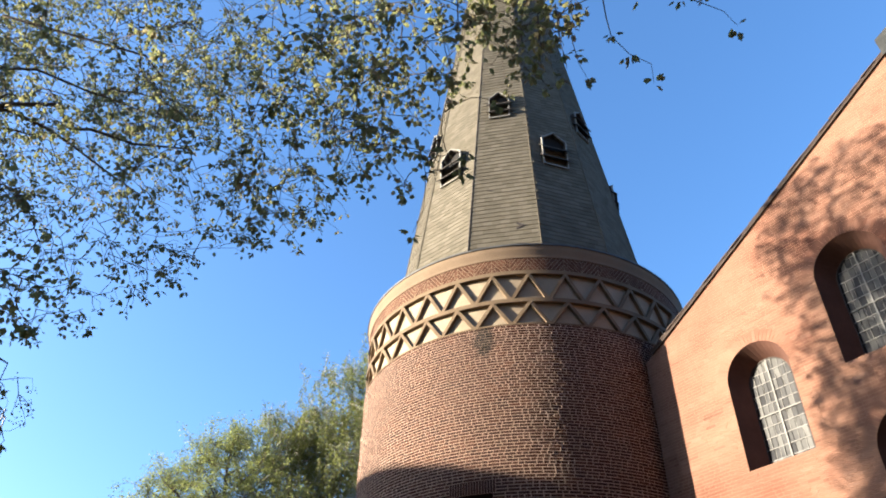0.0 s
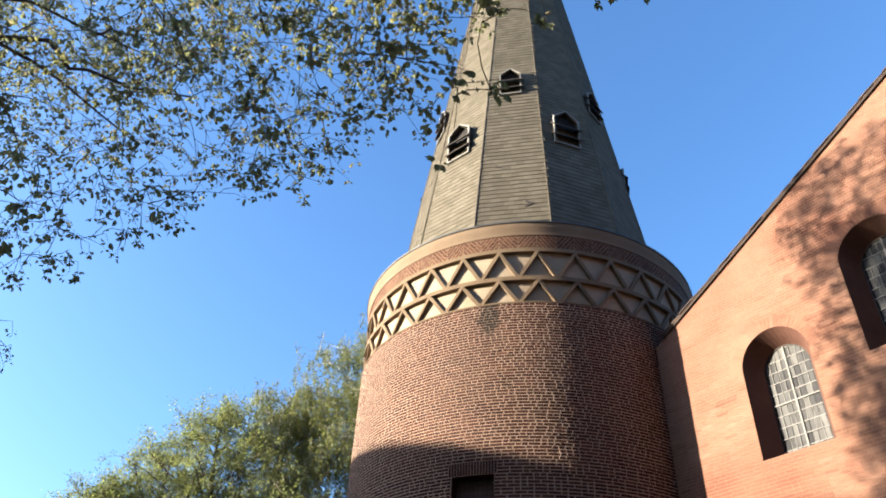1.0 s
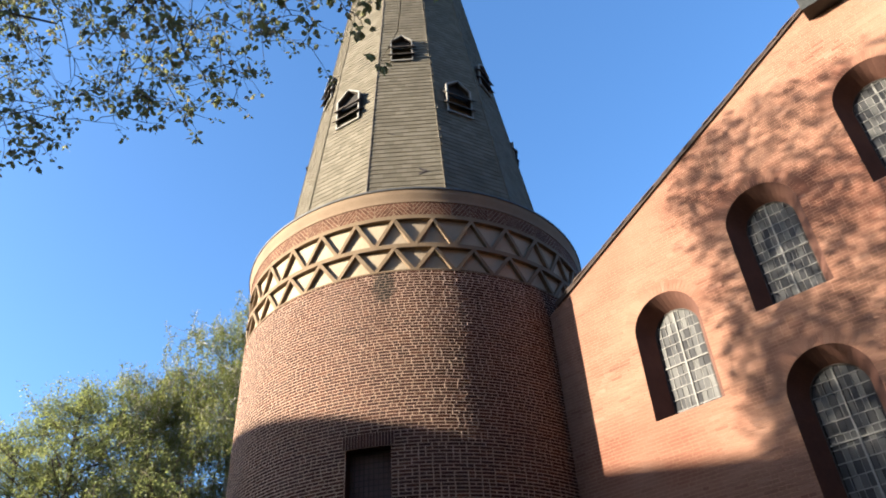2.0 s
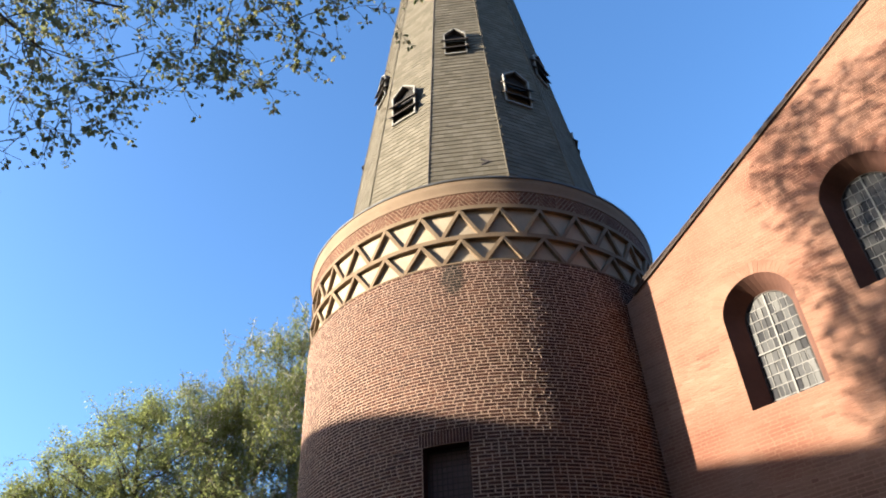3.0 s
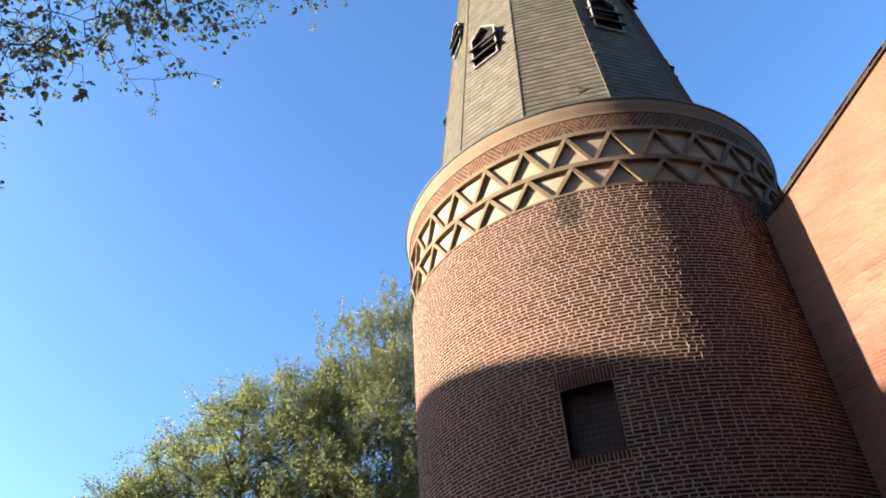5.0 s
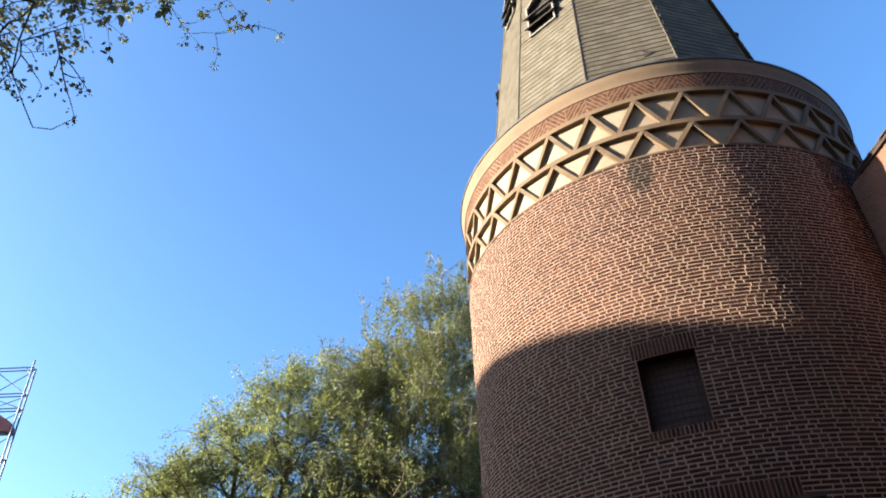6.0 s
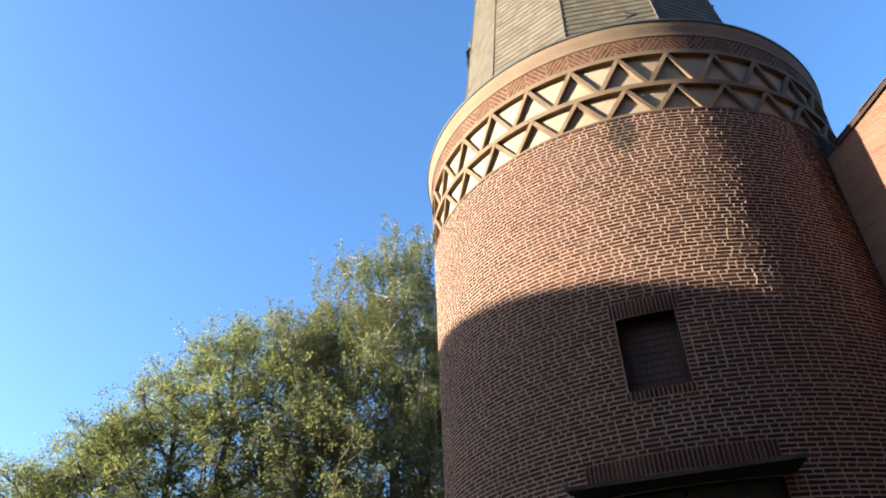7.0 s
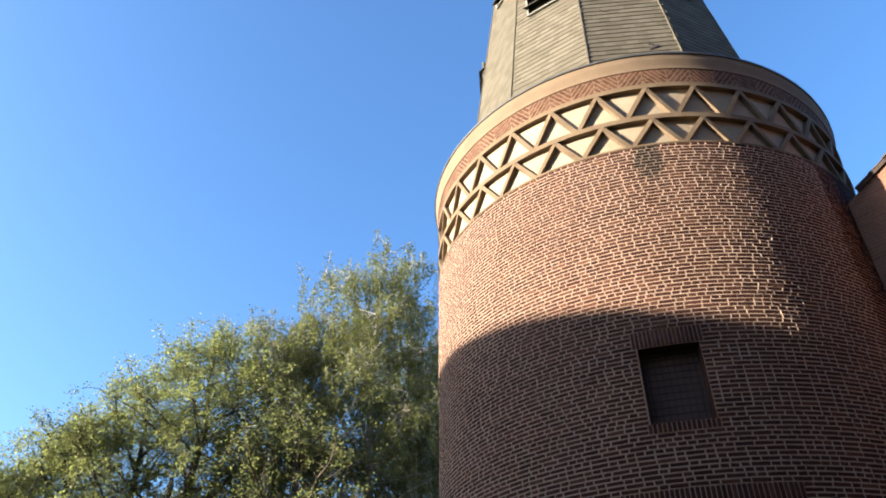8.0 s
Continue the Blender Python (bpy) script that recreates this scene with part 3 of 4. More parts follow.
def dormer(k, z, w, hs, hp):
    """A small louvred belfry opening with a pointed frame, standing out from a spire face."""
    th = TH0 + 30 * k
    r = AP * (APEX_Z - z) / (APEX_Z - ZB)
    out = 0.07
    pent = [(-w, 0), (w, 0), (w, hs), (0.0, hp), (-w, hs)]
    cs = MB()
    for i in range(5):
        (x0, y0), (x1, y1) = pent[i], pent[(i + 1) % 5]
        q = [(x0 * 0.97, y0 * 0.985 + 0.005), (x1 * 0.97, y1 * 0.985 + 0.005), (x1 * 0.9, 0.03 + y1 * 0.95), (x0 * 0.9, 0.03 + y0 * 0.95)]
        cs.prism([(x, -out + 0.05, y) for x, y in q], [(x, 0.4, y) for x, y in q])
    d = part("louvre_dormer", cs, DARK_WOOD, spire, "pointed belfry opening with dark louvres and pale frame")
    d.matrix_basis = pose(*cyl(th, r, z), 0, 0, th + 90) @ pose(-0.06, 0, 0)      # x along the face, -y outward
    for i in range(5):
        (x0, y0), (x1, y1) = pent[i], pent[(i + 1) % 5]
        fm = MB()
        q = [(x0, y0), (x1, y1), (x1 * 0.89, 0.04 + y1 * 0.945), (x0 * 0.89, 0.04 + y0 * 0.945)]
        fm.prism([(x, -out, y) for x, y in q], [(x, -out + 0.05, y) for x, y in q])
        part("frame_member", fm, WHITE_WOOD, d, "pale weathered frame")
    # black plate in place of the spire's unlit inside
    bk = MB()
    bk.prism([(x * 0.9, 0.1, 0.03 + y * 0.95) for x, y in pent], [(x * 0.9, 0.14, 0.03 + y * 0.95) for x, y in pent])
    part("dark_back", bk, DARK_IN, d)
    for i in range(2):
        lv = MB()
        zz = hs * (0.30 + i * 0.36)
        lv.hexa([(-w - 0.07, -out - 0.09, zz - 0.10), (w + 0.07, -out - 0.09, zz - 0.10), (w + 0.07, 0.05, zz + 0.12), (-w - 0.07, 0.05, zz + 0.12), (-w - 0.07, -out - 0.09, zz - 0.07), (w + 0.07, -out - 0.09, zz - 0.07), (w + 0.07, 0.05, zz + 0.15), (-w - 0.07, 0.05, zz + 0.15)])
        part("louvre", lv, DARK_WOOD, d, "dark louvre board standing out at the sides")


for k in range(12):
    dormer(k, *((19.38, 0.335, 0.95, 1.22) if k % 2 == 0 else (16.97, 0.41, 1.12, 1.44)))

# ---- church with its gable wall ----
# local axes of the church: x along the gable wall, y into the building, z up
church = thing("church", "red brick church with steep gable and round-arched windows", "church", (6.852, 13.177, 0), -63.2)
S0, S1, SA, ZA, RISE = -1.6, 15.0, 6.70, 13.93, 0.5387
WR_ = 0.675                                    # half width of the arched windows
WINDOWS = ((1.942, 6.905, 9.295), (4.24, 8.12, 10.53), (4.25, 4.58, 7.15), (6.73, 9.44, 11.84))   # middle, sill, crown


def verge(s):
    return ZA - RISE * abs(s - SA)


def arch(mid, sill, crown, grow=0.0, n=20):
    r = WR_ + grow
    spring = crown - WR_
    return [(mid - r, sill), (mid + r, sill)] + [(mid + r * math.cos(math.pi * i / n), spring + r * math.sin(math.pi * i / n)) for i in range(n + 1)]


def slab(mb, outline, holes, y0, y1):
    loops = [outline] + holes
    pts = [p for l in loops for p in l]
    tris = tessellate_polygon([[Vector((x, z, 0)) for x, z in l] for l in loops])
    k = len(pts)
    v = [(x, y0, z) for x, z in pts] + [(x, y1, z) for x, z in pts]
    f = [tuple(t) for t in tris] + [tuple(i + k for i in reversed(t)) for t in tris]
    o = 0
    for l in loops:
        for i in range(len(l)):
            a, b = o + i, o + (i + 1) % len(l)
            f.append((a, b, b + k, a + k))
        o += len(l)
    mb.add(v, f)


gable_outline = [(S0, 0), (S1, 0), (S1, verge(S1)), (SA, ZA), (S0, verge(S0))]
gw1, gw2 = MB(), MB()
slab(gw1, gable_outline, [arch(*w) for w in WINDOWS], 0.003, 0.40)
slab(gw2, gable_outline, [arch(*w, grow=-0.2) for w in WINDOWS], 0.404, 0.80)
gable = part("gable_wall", gw1, CHURCH_MORTAR, church, "sunlit red brick gable wall")
# same shade-darkened colour as the reveals, where the step shows
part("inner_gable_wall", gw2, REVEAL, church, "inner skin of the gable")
side = MB()
side.box((S0, 0.81, 0), (S0 + 0.5, 18, verge(S0) - 0.1))
part("side_wall", side, CHURCH_MORTAR, church)
side = MB()
side.box((S1 - 0.5, 0.81, 0), (S1, 18, verge(S1) - 0.1))
part("side_wall", side, CHURCH_MORTAR, church)
rear = MB()
rear.prism([(x, 18.0, z) for x, z in gable_outline], [(x, 18.4, z) for x, z in gable_outline])
part("rear_wall", rear, CHURCH_MORTAR, church)

cb = MB()
rnd = random.Random(11)
c = 30
while True:
    z0, z1 = c * CH + 0.006, (c + 1) * CH - 0.006
    zm = (z0 + z1) / 2
    if z1 > ZA - 0.05:
        break
    lo, hi = max(-1.0, SA - (ZA - z1) / RISE), min(11.0, SA + (ZA - z1) / RISE)
    cuts = []
    for mid, sill, crown in WINDOWS:
        spring = crown - WR_
        if sill < zm < spring:
            cuts.append((mid - WR_, mid + WR_))
        elif spring <= zm < spring + WR_ + 0.13:
            w = math.sqrt(max(0.0, (WR_ + 0.13) ** 2 - (zm - spring) ** 2))
            cuts.append((mid - w, mid + w))
    cuts.sort()
    spans, a = [], lo
    for b0, b1 in cuts:
        if b0 > a:
            spans.append((a, min(b0, hi)))
        a = max(a, b1)
    if a < hi:
        spans.append((a, hi))
    for s0, s1 in spans:
        x = s0 - (rnd.uniform(0, 0.2) if s0 == lo else 0)
        while x < s1 - 0.03:
            w = 0.235 if rnd.random() < 0.6 else 0.112
            e = x + w
            if s1 - e < 0.05:
                e = s1
            e = min(e, s1)
            j = rnd.uniform(-0.001, 0.0018)
            xa = max(x, s0)
            cb.add([(xa, 0.03, z0), (e, 0.03, z0), (e, j, z0), (xa, j, z0), (xa, 0.03, z1), (e, 0.03, z1), (e, j, z1), (xa, j, z1)], [(7, 6, 5, 4), (0, 1, 2, 3), (1, 5, 6, 2), (3, 2, 6, 7), (0, 3, 7, 4)])
            x = e + 0.012
    c += 1
part("brickwork", cb, CHURCH_BRICK, gable, "salmon red bricks with tinted joints", "stuff")

# arched windows: voussoirs, frame, bars and panes
NV = 30
vo = MB()
h0, h1 = math.pi * (WR_ + 0.0) / NV / 2 - 0.004, math.pi * (WR_ + 0.235) / NV / 2 - 0.004
vo.hexa([(WR_, -0.0015, -h0), (WR_ + 0.235, -0.0015, -h1), (WR_ + 0.235, 0.05, -h1), (WR_, 0.05, -h0), (WR_, -0.0015, h0), (WR_ + 0.235, -0.0015, h1), (WR_ + 0.235, 0.05, h1), (WR_, 0.05, h0)])
voussoir = vo.mesh("voussoir", CHURCH_BRICK)
PW, PH = 0.109, 0.215
pm = MB()
pm.box((-PW / 2 + 0.006, -0.003, -PH / 2 + 0.006), (PW / 2 - 0.006, 0.003, PH / 2 - 0.006))
pane_me = pm.mesh("pane", GLASS)
for mid, sill, crown in WINDOWS:
    spring = crown - WR_
    for i in range(NV):
        a = 180.0 * (i + 0.5) / NV
        ob = new("voussoir", voussoir)
        ob.parent = gable
        ob.matrix_basis = pose(mid, rnd.uniform(-0.001, 0.001), spring, 0, -a, 0)
    ri = WR_ - 0.22
    inner = arch(mid, sill, crown, grow=-0.204)
    # near-black sheet behind the panes paints the unlit room
    backing = MB()
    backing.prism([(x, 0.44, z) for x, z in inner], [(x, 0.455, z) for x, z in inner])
    outer = arch(mid, sill, crown, grow=-0.002)
    n = len(inner)
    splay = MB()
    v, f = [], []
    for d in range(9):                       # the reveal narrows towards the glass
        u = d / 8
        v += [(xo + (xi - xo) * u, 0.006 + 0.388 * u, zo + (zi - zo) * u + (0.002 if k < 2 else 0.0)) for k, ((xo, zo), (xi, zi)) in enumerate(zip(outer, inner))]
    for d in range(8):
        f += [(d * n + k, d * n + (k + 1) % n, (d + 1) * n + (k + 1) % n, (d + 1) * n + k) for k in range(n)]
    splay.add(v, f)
    # painted darker than the wall to deepen the jamb's shade
    part("window_reveal", splay, REVEAL, gable, "splayed red-brown brick reveal of the arched window, colour darkened for shade")
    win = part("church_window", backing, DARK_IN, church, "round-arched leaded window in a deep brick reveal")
    frame_mb = MB()
    rin = [(mid + (x - mid) * 0.955, spring + (z - spring) * 0.955 if z > spring else z + (0.05 if z == sill else 0)) for x, z in inner]
    n = len(inner)
    frame_mb.add([(x, 0.395, z) for x, z in inner] + [(x, 0.395, z) for x, z in rin] + [(x, 0.436, z) for x, z in rin], [(i, (i + 1) % n, n + (i + 1) % n, n + i) for i in range(n)] + [(n + i, n + (i + 1) % n, 2 * n + (i + 1) % n, 2 * n + i) for i in range(n)])
    part("window_frame", frame_mb, DARK_WOOD, win)
    mull = MB()
    mull.box((mid - 0.016, 0.396, sill), (mid + 0.016, 0.43, crown - 0.22))
    part("mullion", mull, GLAZING_BAR, win, "pale glazing bar")
    for q in (0.45,):
        zz = sill + (crown - sill) * q
        tb = MB()
        tb.box((mid - ri, 0.398, zz - 0.013), (mid + ri, 0.43, zz + 0.013))
        part("transom", tb, GLAZING_BAR, win, "pale glazing bar")
    cames = MB()
    rows = int((crown - 0.2 - sill) / PH) + 1
    for rw in range(rows):
        zc = sill + (rw + 0.5) * PH
        half = ri if zc < spring else math.sqrt(max(0.0, ri * ri - (zc - spring) ** 2))
        ze = sill + (rw + 1) * PH
        he = ri if ze < spring else math.sqrt(max(0.0, ri * ri - (ze - spring) ** 2))
        if he > 0.05:
            cames.box((mid - he, 0.412, ze - 0.008), (mid + he, 0.428, ze + 0.008))
        for cl in range(8):
            xc = mid - 4 * PW + (cl + 0.5) * PW
            if abs(xc - mid) < half:
                ob = new("pane", pane_me)
                ob.parent = win
                ob.matrix_basis = pose(xc, 0.425, zc, rnd.gauss(0, 2.2), 0, rnd.gauss(0, 2.2))
                if cl < 7 and rnd.random() < 0.85:
                    xo = xc + PW / 2 + rnd.choice((0, 0, 0.02, -0.02))
                    cames.box((xo - 0.005, 0.414, zc - PH / 2), (xo + 0.005, 0.426, zc + PH / 2))
    part("lead_lattice", cames, GLAZING_BAR, win, "pale glazing lattice")

# roof, verge boards and verge tiles
for sgn, s_end in ((-1, -0.35), (1, S1 + 0.15)):
    rf = MB()
    o = [(s_end, verge(s_end) + 0.018), (SA, ZA + 0.018), (SA, ZA + 0.045), (s_end, verge(s_end) + 0.045)]
    rf.prism([(x, -0.06, z) for x, z in o], [(x, 18.6, z) for x, z in o])
    roof = part("roof", rf, ROOF_TILE, church, "dark tiled roof slope")
    vb = MB()
    o = [(s_end, verge(s_end) - 0.02), (SA, ZA - 0.02), (SA, ZA + 0.016), (s_end, verge(s_end) + 0.016)]
    vb.prism([(x, -0.05, z) for x, z in o], [(x, -0.012, z) for x, z in o])
    part("verge_board", vb, VERGE, roof, "dark brown verge board")
    tl = MB()
    tl.hexa([(-0.19, -0.06, 0.0), (0.19, -0.06, 0.0), (0.19, 0.2, 0.0), (-0.19, 0.2, 0.0), (-0.19, -0.065, 0.024), (0.19, -0.055, 0.012), (0.19, 0.2, 0.012), (-0.19, 0.2, 0.024)])
    tile = tl.mesh("verge_tile", ROOF_TILE)
    L = abs(s_end - SA) * math.hypot(1, RISE)
    n = int(L / 0.32)
    for i in range(n):
        s = s_end + (SA - s_end) * (i + 0.5) / n
        ob = new("verge_tile", tile)
        ob.parent = roof
        ob.matrix_basis = pose(s, -0.02 + rnd.uniform(-0.012, 0.012), verge(s) + 0.044 + rnd.uniform(-0.004, 0.008), 0, sgn * math.degrees(math.atan(RISE)), 0)

# metal-clad beam end under the ridge
bx = MB()
o = [(6.40, 13.41), (7.04, 13.41), (7.04, 13.87), (6.72, 14.01), (6.40, 13.87)]
bx.prism([(x, -0.36, z) for x, z in o], [(x, 0.3, z) for x, z in o])
part("beam_end", bx, BOX_METAL, church, "grey-green metal-clad beam end at the gable top")

# ---- house whose ridge shades the foot of the tower ----
sx, sy = math.cos(radians(SUN_TH)), math.sin(radians(SUN_TH))
ridge_z = 6.98 + 32.0 * math.tan(radians(SUN_EL))
house = thing("house", "long rendered house with a dark tiled saddle roof", "house", (4.28 + 32.0 * sx, 13.42 + 32.0 * sy, 0), 62.6)
hw = MB()
prof = [(-5, 0), (5, 0), (5, ridge_z - 4.6), (0, ridge_z - 0.25), (-5, ridge_z - 4.6)]
hw.prism([(-18, y, z) for y, z in prof], [(6, y, z) for y, z in prof])
part("wall", hw, RENDER_WALL, house)
for s in (-1, 1):
    hr = MB()
    o = [(0, ridge_z - 0.2), (s * 5.6, ridge_z - 5.05), (s * 5.6, ridge_z - 4.85), (0, ridge_z)]
    hr.prism([(-18.4, y, z) for y, z in o], [(6.4, y, z) for y, z in o])
    part("roof", hr, ROOF_TILE, house)

# ---- lattice mast ----
mast = thing("lattice_mast", "slender steel lattice mast with a dark red box", "mast", (-13.44, 29.25, 0), 173.0)
MW, MD, MH = 1.4, -0.22, 14.39
corner = [(0, 0), (MW, 0), (MW, MD), (0, MD)]
for x, y in corner:
    lg = MB()
    lg.tube([(x, y, 0), (x, y, MH + (0.28 if x == 0 and y == 0 else 0.04))], [0.034, 0.03], 8)
    part("leg", lg, STEEL, mast)
levels = [MH, MH - 1.0, MH - 1.55, MH - 2.40, MH - 3.3] + [MH - 4.3 - 1.0 * i for i in range(10)]
for i, z in enumerate(levels):
    for a in range(4):
        (x0, y0), (x1, y1) = corner[a], corner[(a + 1) % 4]
        br = MB()
        br.tube([(x0, y0, z), (x1, y1, z)], [0.024, 0.024], 6)
        part("crossbar", br, STEEL, mast)
        if a in (0, 2) and i + 1 < len(levels):
            dg = MB()
            dg.tube([(x0, y0, levels[i + 1]), (x1, y1, z)] if a == 0 else [(x1, y1, z), (x0, y0, levels[i + 1])], [0.016, 0.016], 6)
            part("diagonal", dg, STEEL, mast)
kn = MB()
kn.tube([(0.22, 0, MH), (0, 0, MH - 0.3)], [0.014, 0.014], 6)
part("knee_brace", kn, STEEL, mast)
rb = MB()
o = [(0.06, MH - 2.36), (1.3, MH - 2.36), (1.3, MH - 1.66), (0.75, MH - 1.66), (0.18, MH - 2.02), (0.06, MH - 2.2)]
rb.prism([(x, 0.03, z) for x, z in o], [(x, MD - 0.03, z) for x, z in o])
part("equipment_box", rb, RED_PAINT, mast, "dark red box")

# ---- trees ----


def bend(a, b, rng, sag, n=6, wob=0.12):
    a, b = Vector(a), Vector(b)
    L = (b - a).length
    out = []
    off = Vector((rng.gauss(0, wob), rng.gauss(0, wob), rng.gauss(0, wob))) * L
    for i in range(n + 1):
        t = i / n
        p = a.lerp(b, t) + Vector((0, 0, sag * L * 4 * t * (1 - t))) + off * math.sin(math.pi * t) * 0.5
        if 0 < i < n:
            p += Vector((rng.gauss(0, 0.012), rng.gauss(0, 0.012), rng.gauss(0, 0.012))) * L
        out.append(p)
    return out


def lobed_leaf(mb, p, d, nrm, size):
    """A five-pointed leaf with its stalk at p."""
    d = d.normalized()
    s = d.cross(nrm)
    s = (s.normalized() if s.length > 1e-4 else d.orthogonal().normalized()) * 0.66
    n = s.cross(d).normalized()
    o = lambda x, y, z=0.0: tuple(p + size * (x * s + y * d + z * n))
    v = [o(0, 0), o(0.2, 0.08, -0.04), o(0.5, 0.26, -0.16), o(0.4, 0.46, -0.08), o(0.44, 0.66, -0.16), o(0.2, 0.74, -0.06), o(0, 1.0, -0.2),
         o(-0.2, 0.74, -0.06), o(-0.44, 0.66, -0.16), o(-0.4, 0.46, -0.08), o(-0.5, 0.26, -0.16), o(-0.2, 0.08, -0.04), o(0, 0.4, 0.05)]
    mb.add(v, [(0, 1, 2, 12), (2, 3, 12), (3, 4, 5, 12), (5, 6, 12), (6, 7, 12), (7, 8, 9, 12), (9, 10, 12), (10, 11, 0, 12)])


def near_tree():
    rng = random.Random(21)
    base = Vector((-8.6, 9.2, 0))
    t = thing("maple_tree", "spreading tree with sparse young olive-brown leaves overhanging", "tree", base)
    tr = MB()
    trunk = [Vector((0, 0, 0)), Vector((0.05, 0.05, 1.5)), Vector((0.15, -0.05, 3.5)), Vector((0.1, 0.1, 5.5)), Vector((0.25, 0.2, 8)), Vector((0.3, 0.1, 11)), Vector((0.2, 0.3, 14.0))]
    tr.tube(trunk, [0.42, 0.33, 0.29, 0.26, 0.2, 0.13, 0.05], 12)
    part("trunk", tr, BARK, t, smooth=True)
    # places of the leaf sprays: above a slanting underside, inside the crown's reach
    sprays = []
    while len(sprays) < 4700:
        x, y = rng.uniform(-13.5, 2.3), rng.uniform(1.2, 14)
        under = 5.6 + 0.81 * (x + 2.5) + 0.95 * (y - 6.4) + 0.5 * noise.noise(Vector((x * 0.8, y * 0.8, 3)))
        under = max(under + 0.4 * max(0.0, y - 9.3) + 0.4 * min(1.0, max(0.0, y - 8.2)), 3.0)
        if y > 8.6 and x < -3.4:
            under += 0.5
        h = rng.random() ** 1.5 * 5.0
        z = under + h
        top = 15.5 - 0.05 * ((x + 8) ** 2 + (y - 9) ** 2)
        if z > max(top, under + 1.2) or z > 16:
            continue
        if y > 12.0 - 0.17 * (x + 2) + 0.5 * noise.noise(Vector((x, z, 9))):
            continue
        keep = 1.0 if x < -0.6 else max(0.0, 1 - (x + 0.6) / 1.0)
        if y > 8.7 and h < 2.5:
            keep *= 0.22
        if y < 4.5:
            keep = 1.0 if x < 0.2 else 0.5 if x < 1.0 else 0.25 if x < 1.8 else 0.0
        if noise.noise(Vector((x, y, z)) * 0.75) < -0.12:
            keep *= 0.2
        if rng.random() > keep:
            continue
        away = min(math.dist((x, y, z), (-0.65 * u, 0.95 * u, 1.65)) for u in (0, 1, 2, 3, 4, 5, 6))
        if away < 4.6:
            continue
        sprays.append(Vector((x, y, z)) - base)
    while len(sprays) < 8800:                  # the dense upper crown, filled to dapple the gable
        x, y, z = rng.uniform(-12, -2.5), rng.uniform(6.0, 13.8), rng.uniform(10.5, 17.4)
        if y > 11.9 - 0.17 * (x + 2) or noise.noise(Vector((x * 0.45, y * 0.45, z * 0.45))) < -0.10:
            continue
        if ((x + 7.5) / 6) ** 2 + ((y - 10) / 4.4) ** 2 + ((z - 12.5) / 5) ** 2 > 1:
            continue
        if z > 12.25 + 0.236 * (9.7 - x) and y < 11.6:
            continue
        sprays.append(Vector((x, y, z)) - base)
    while len(sprays) < 9800:                  # lower crown beside the trunk, out of view, added to shade the gable
        x, y, z = rng.uniform(-11, -6.4), rng.uniform(8.5, 13.0), rng.uniform(7.8, 12)
        if y > 11.9 - 0.17 * (x + 2) or noise.noise(Vector((x * 0.5, y * 0.5, z * 0.5))) < -0.1:
            continue
        sprays.append(Vector((x, y, z)) - base)
    for _ in range(3000):                       # unseen boughs on the far side, added to shade the gable
        x, z = rng.uniform(-12.5, -6.9), rng.uniform(8.3, 11.6)
        y = rng.uniform(9.1, 12.0) - 0.17 * (x + 7)
        if noise.noise(Vector((x * 0.6, y * 0.6, z * 0.6))) > -0.08:
            sprays.append(Vector((x, y, z)) - base)
    for _ in range(1500):
        x, z = rng.uniform(-12.5, -7.2), rng.uniform(11.2, 15.0)
        y = rng.uniform(9.6, 11.4) - 0.17 * (x + 7)
        if noise.noise(Vector((x * 0.7, y * 0.7, z * 0.7))) > 0.05:
            sprays.append(Vector((x, y, z)) - base)
    for _ in range(1700):
        x, z = rng.uniform(-12.5, -7.0), rng.uniform(9.3, 15.0)
        y = rng.uniform(6.8, 10.4) - 0.0875 * x
        if noise.noise(Vector((x * 0.65, y * 0.65, z * 0.65))) > -0.02:
            sprays.append(Vector((x, y, z)) - base)
    for _ in range(250):                       # boughs over the start of the path
        x, y, z = rng.uniform(-0.7, 0.75), rng.uniform(3.4, 5.2), rng.uniform(6.2, 8.4)
        if z > 6.1 + 0.75 * (y - 3.4) + 0.5 * max(0, x):
            sprays.append(Vector((x, y, z)) - base)
    for _ in range(45):
        sprays.append(Vector((rng.uniform(0.7, 1.5), rng.uniform(3.0, 3.4), rng.uniform(6.25, 6.9))) - base)
    for _ in range(16):                        # a small low tuft
        sprays.append(Vector((rng.uniform(-3.95, -3.38), rng.uniform(7.7, 8.0), rng.uniform(5.2, 5.5))) - base)
    for _ in range(22):
        u = rng.uniform(6.0, 8.0) / 8.0
        sprays.append(Vector((rng.uniform(-0.3, 0.35) * u, rng.uniform(5.4, 5.8) * u, 1.6 + rng.uniform(5.55, 6.3) * u)) - base)
    for _ in range(120):                       # a low drooping bough beside the path
        z = rng.uniform(3.7, 5.4)
        sprays.append(Vector((rng.uniform(-3.2, -2.36), 4.4 + 0.62 * (4.95 - z) + rng.uniform(-0.2, 0.2), z)) - base)
    # crown cut along the sun's way to keep the gable's tower end lit
    sprays = [p for p in sprays if p.y + base.y + 0.0875 * (p.x + base.x) < 11.4 + 0.45 * noise.noise(Vector((p.z * 0.9, p.x * 0.3, 5)))]
    # a few long limbs, then twigs that grow from what stands already, outward from the trunk
    nodes = [p for p in trunk[3:]]
    order = sorted(sprays, key=lambda p: (p - Vector((0, 0, 8))).length)
    chosen = [p for p in order if p.x + base.x < -2.8][::-150]
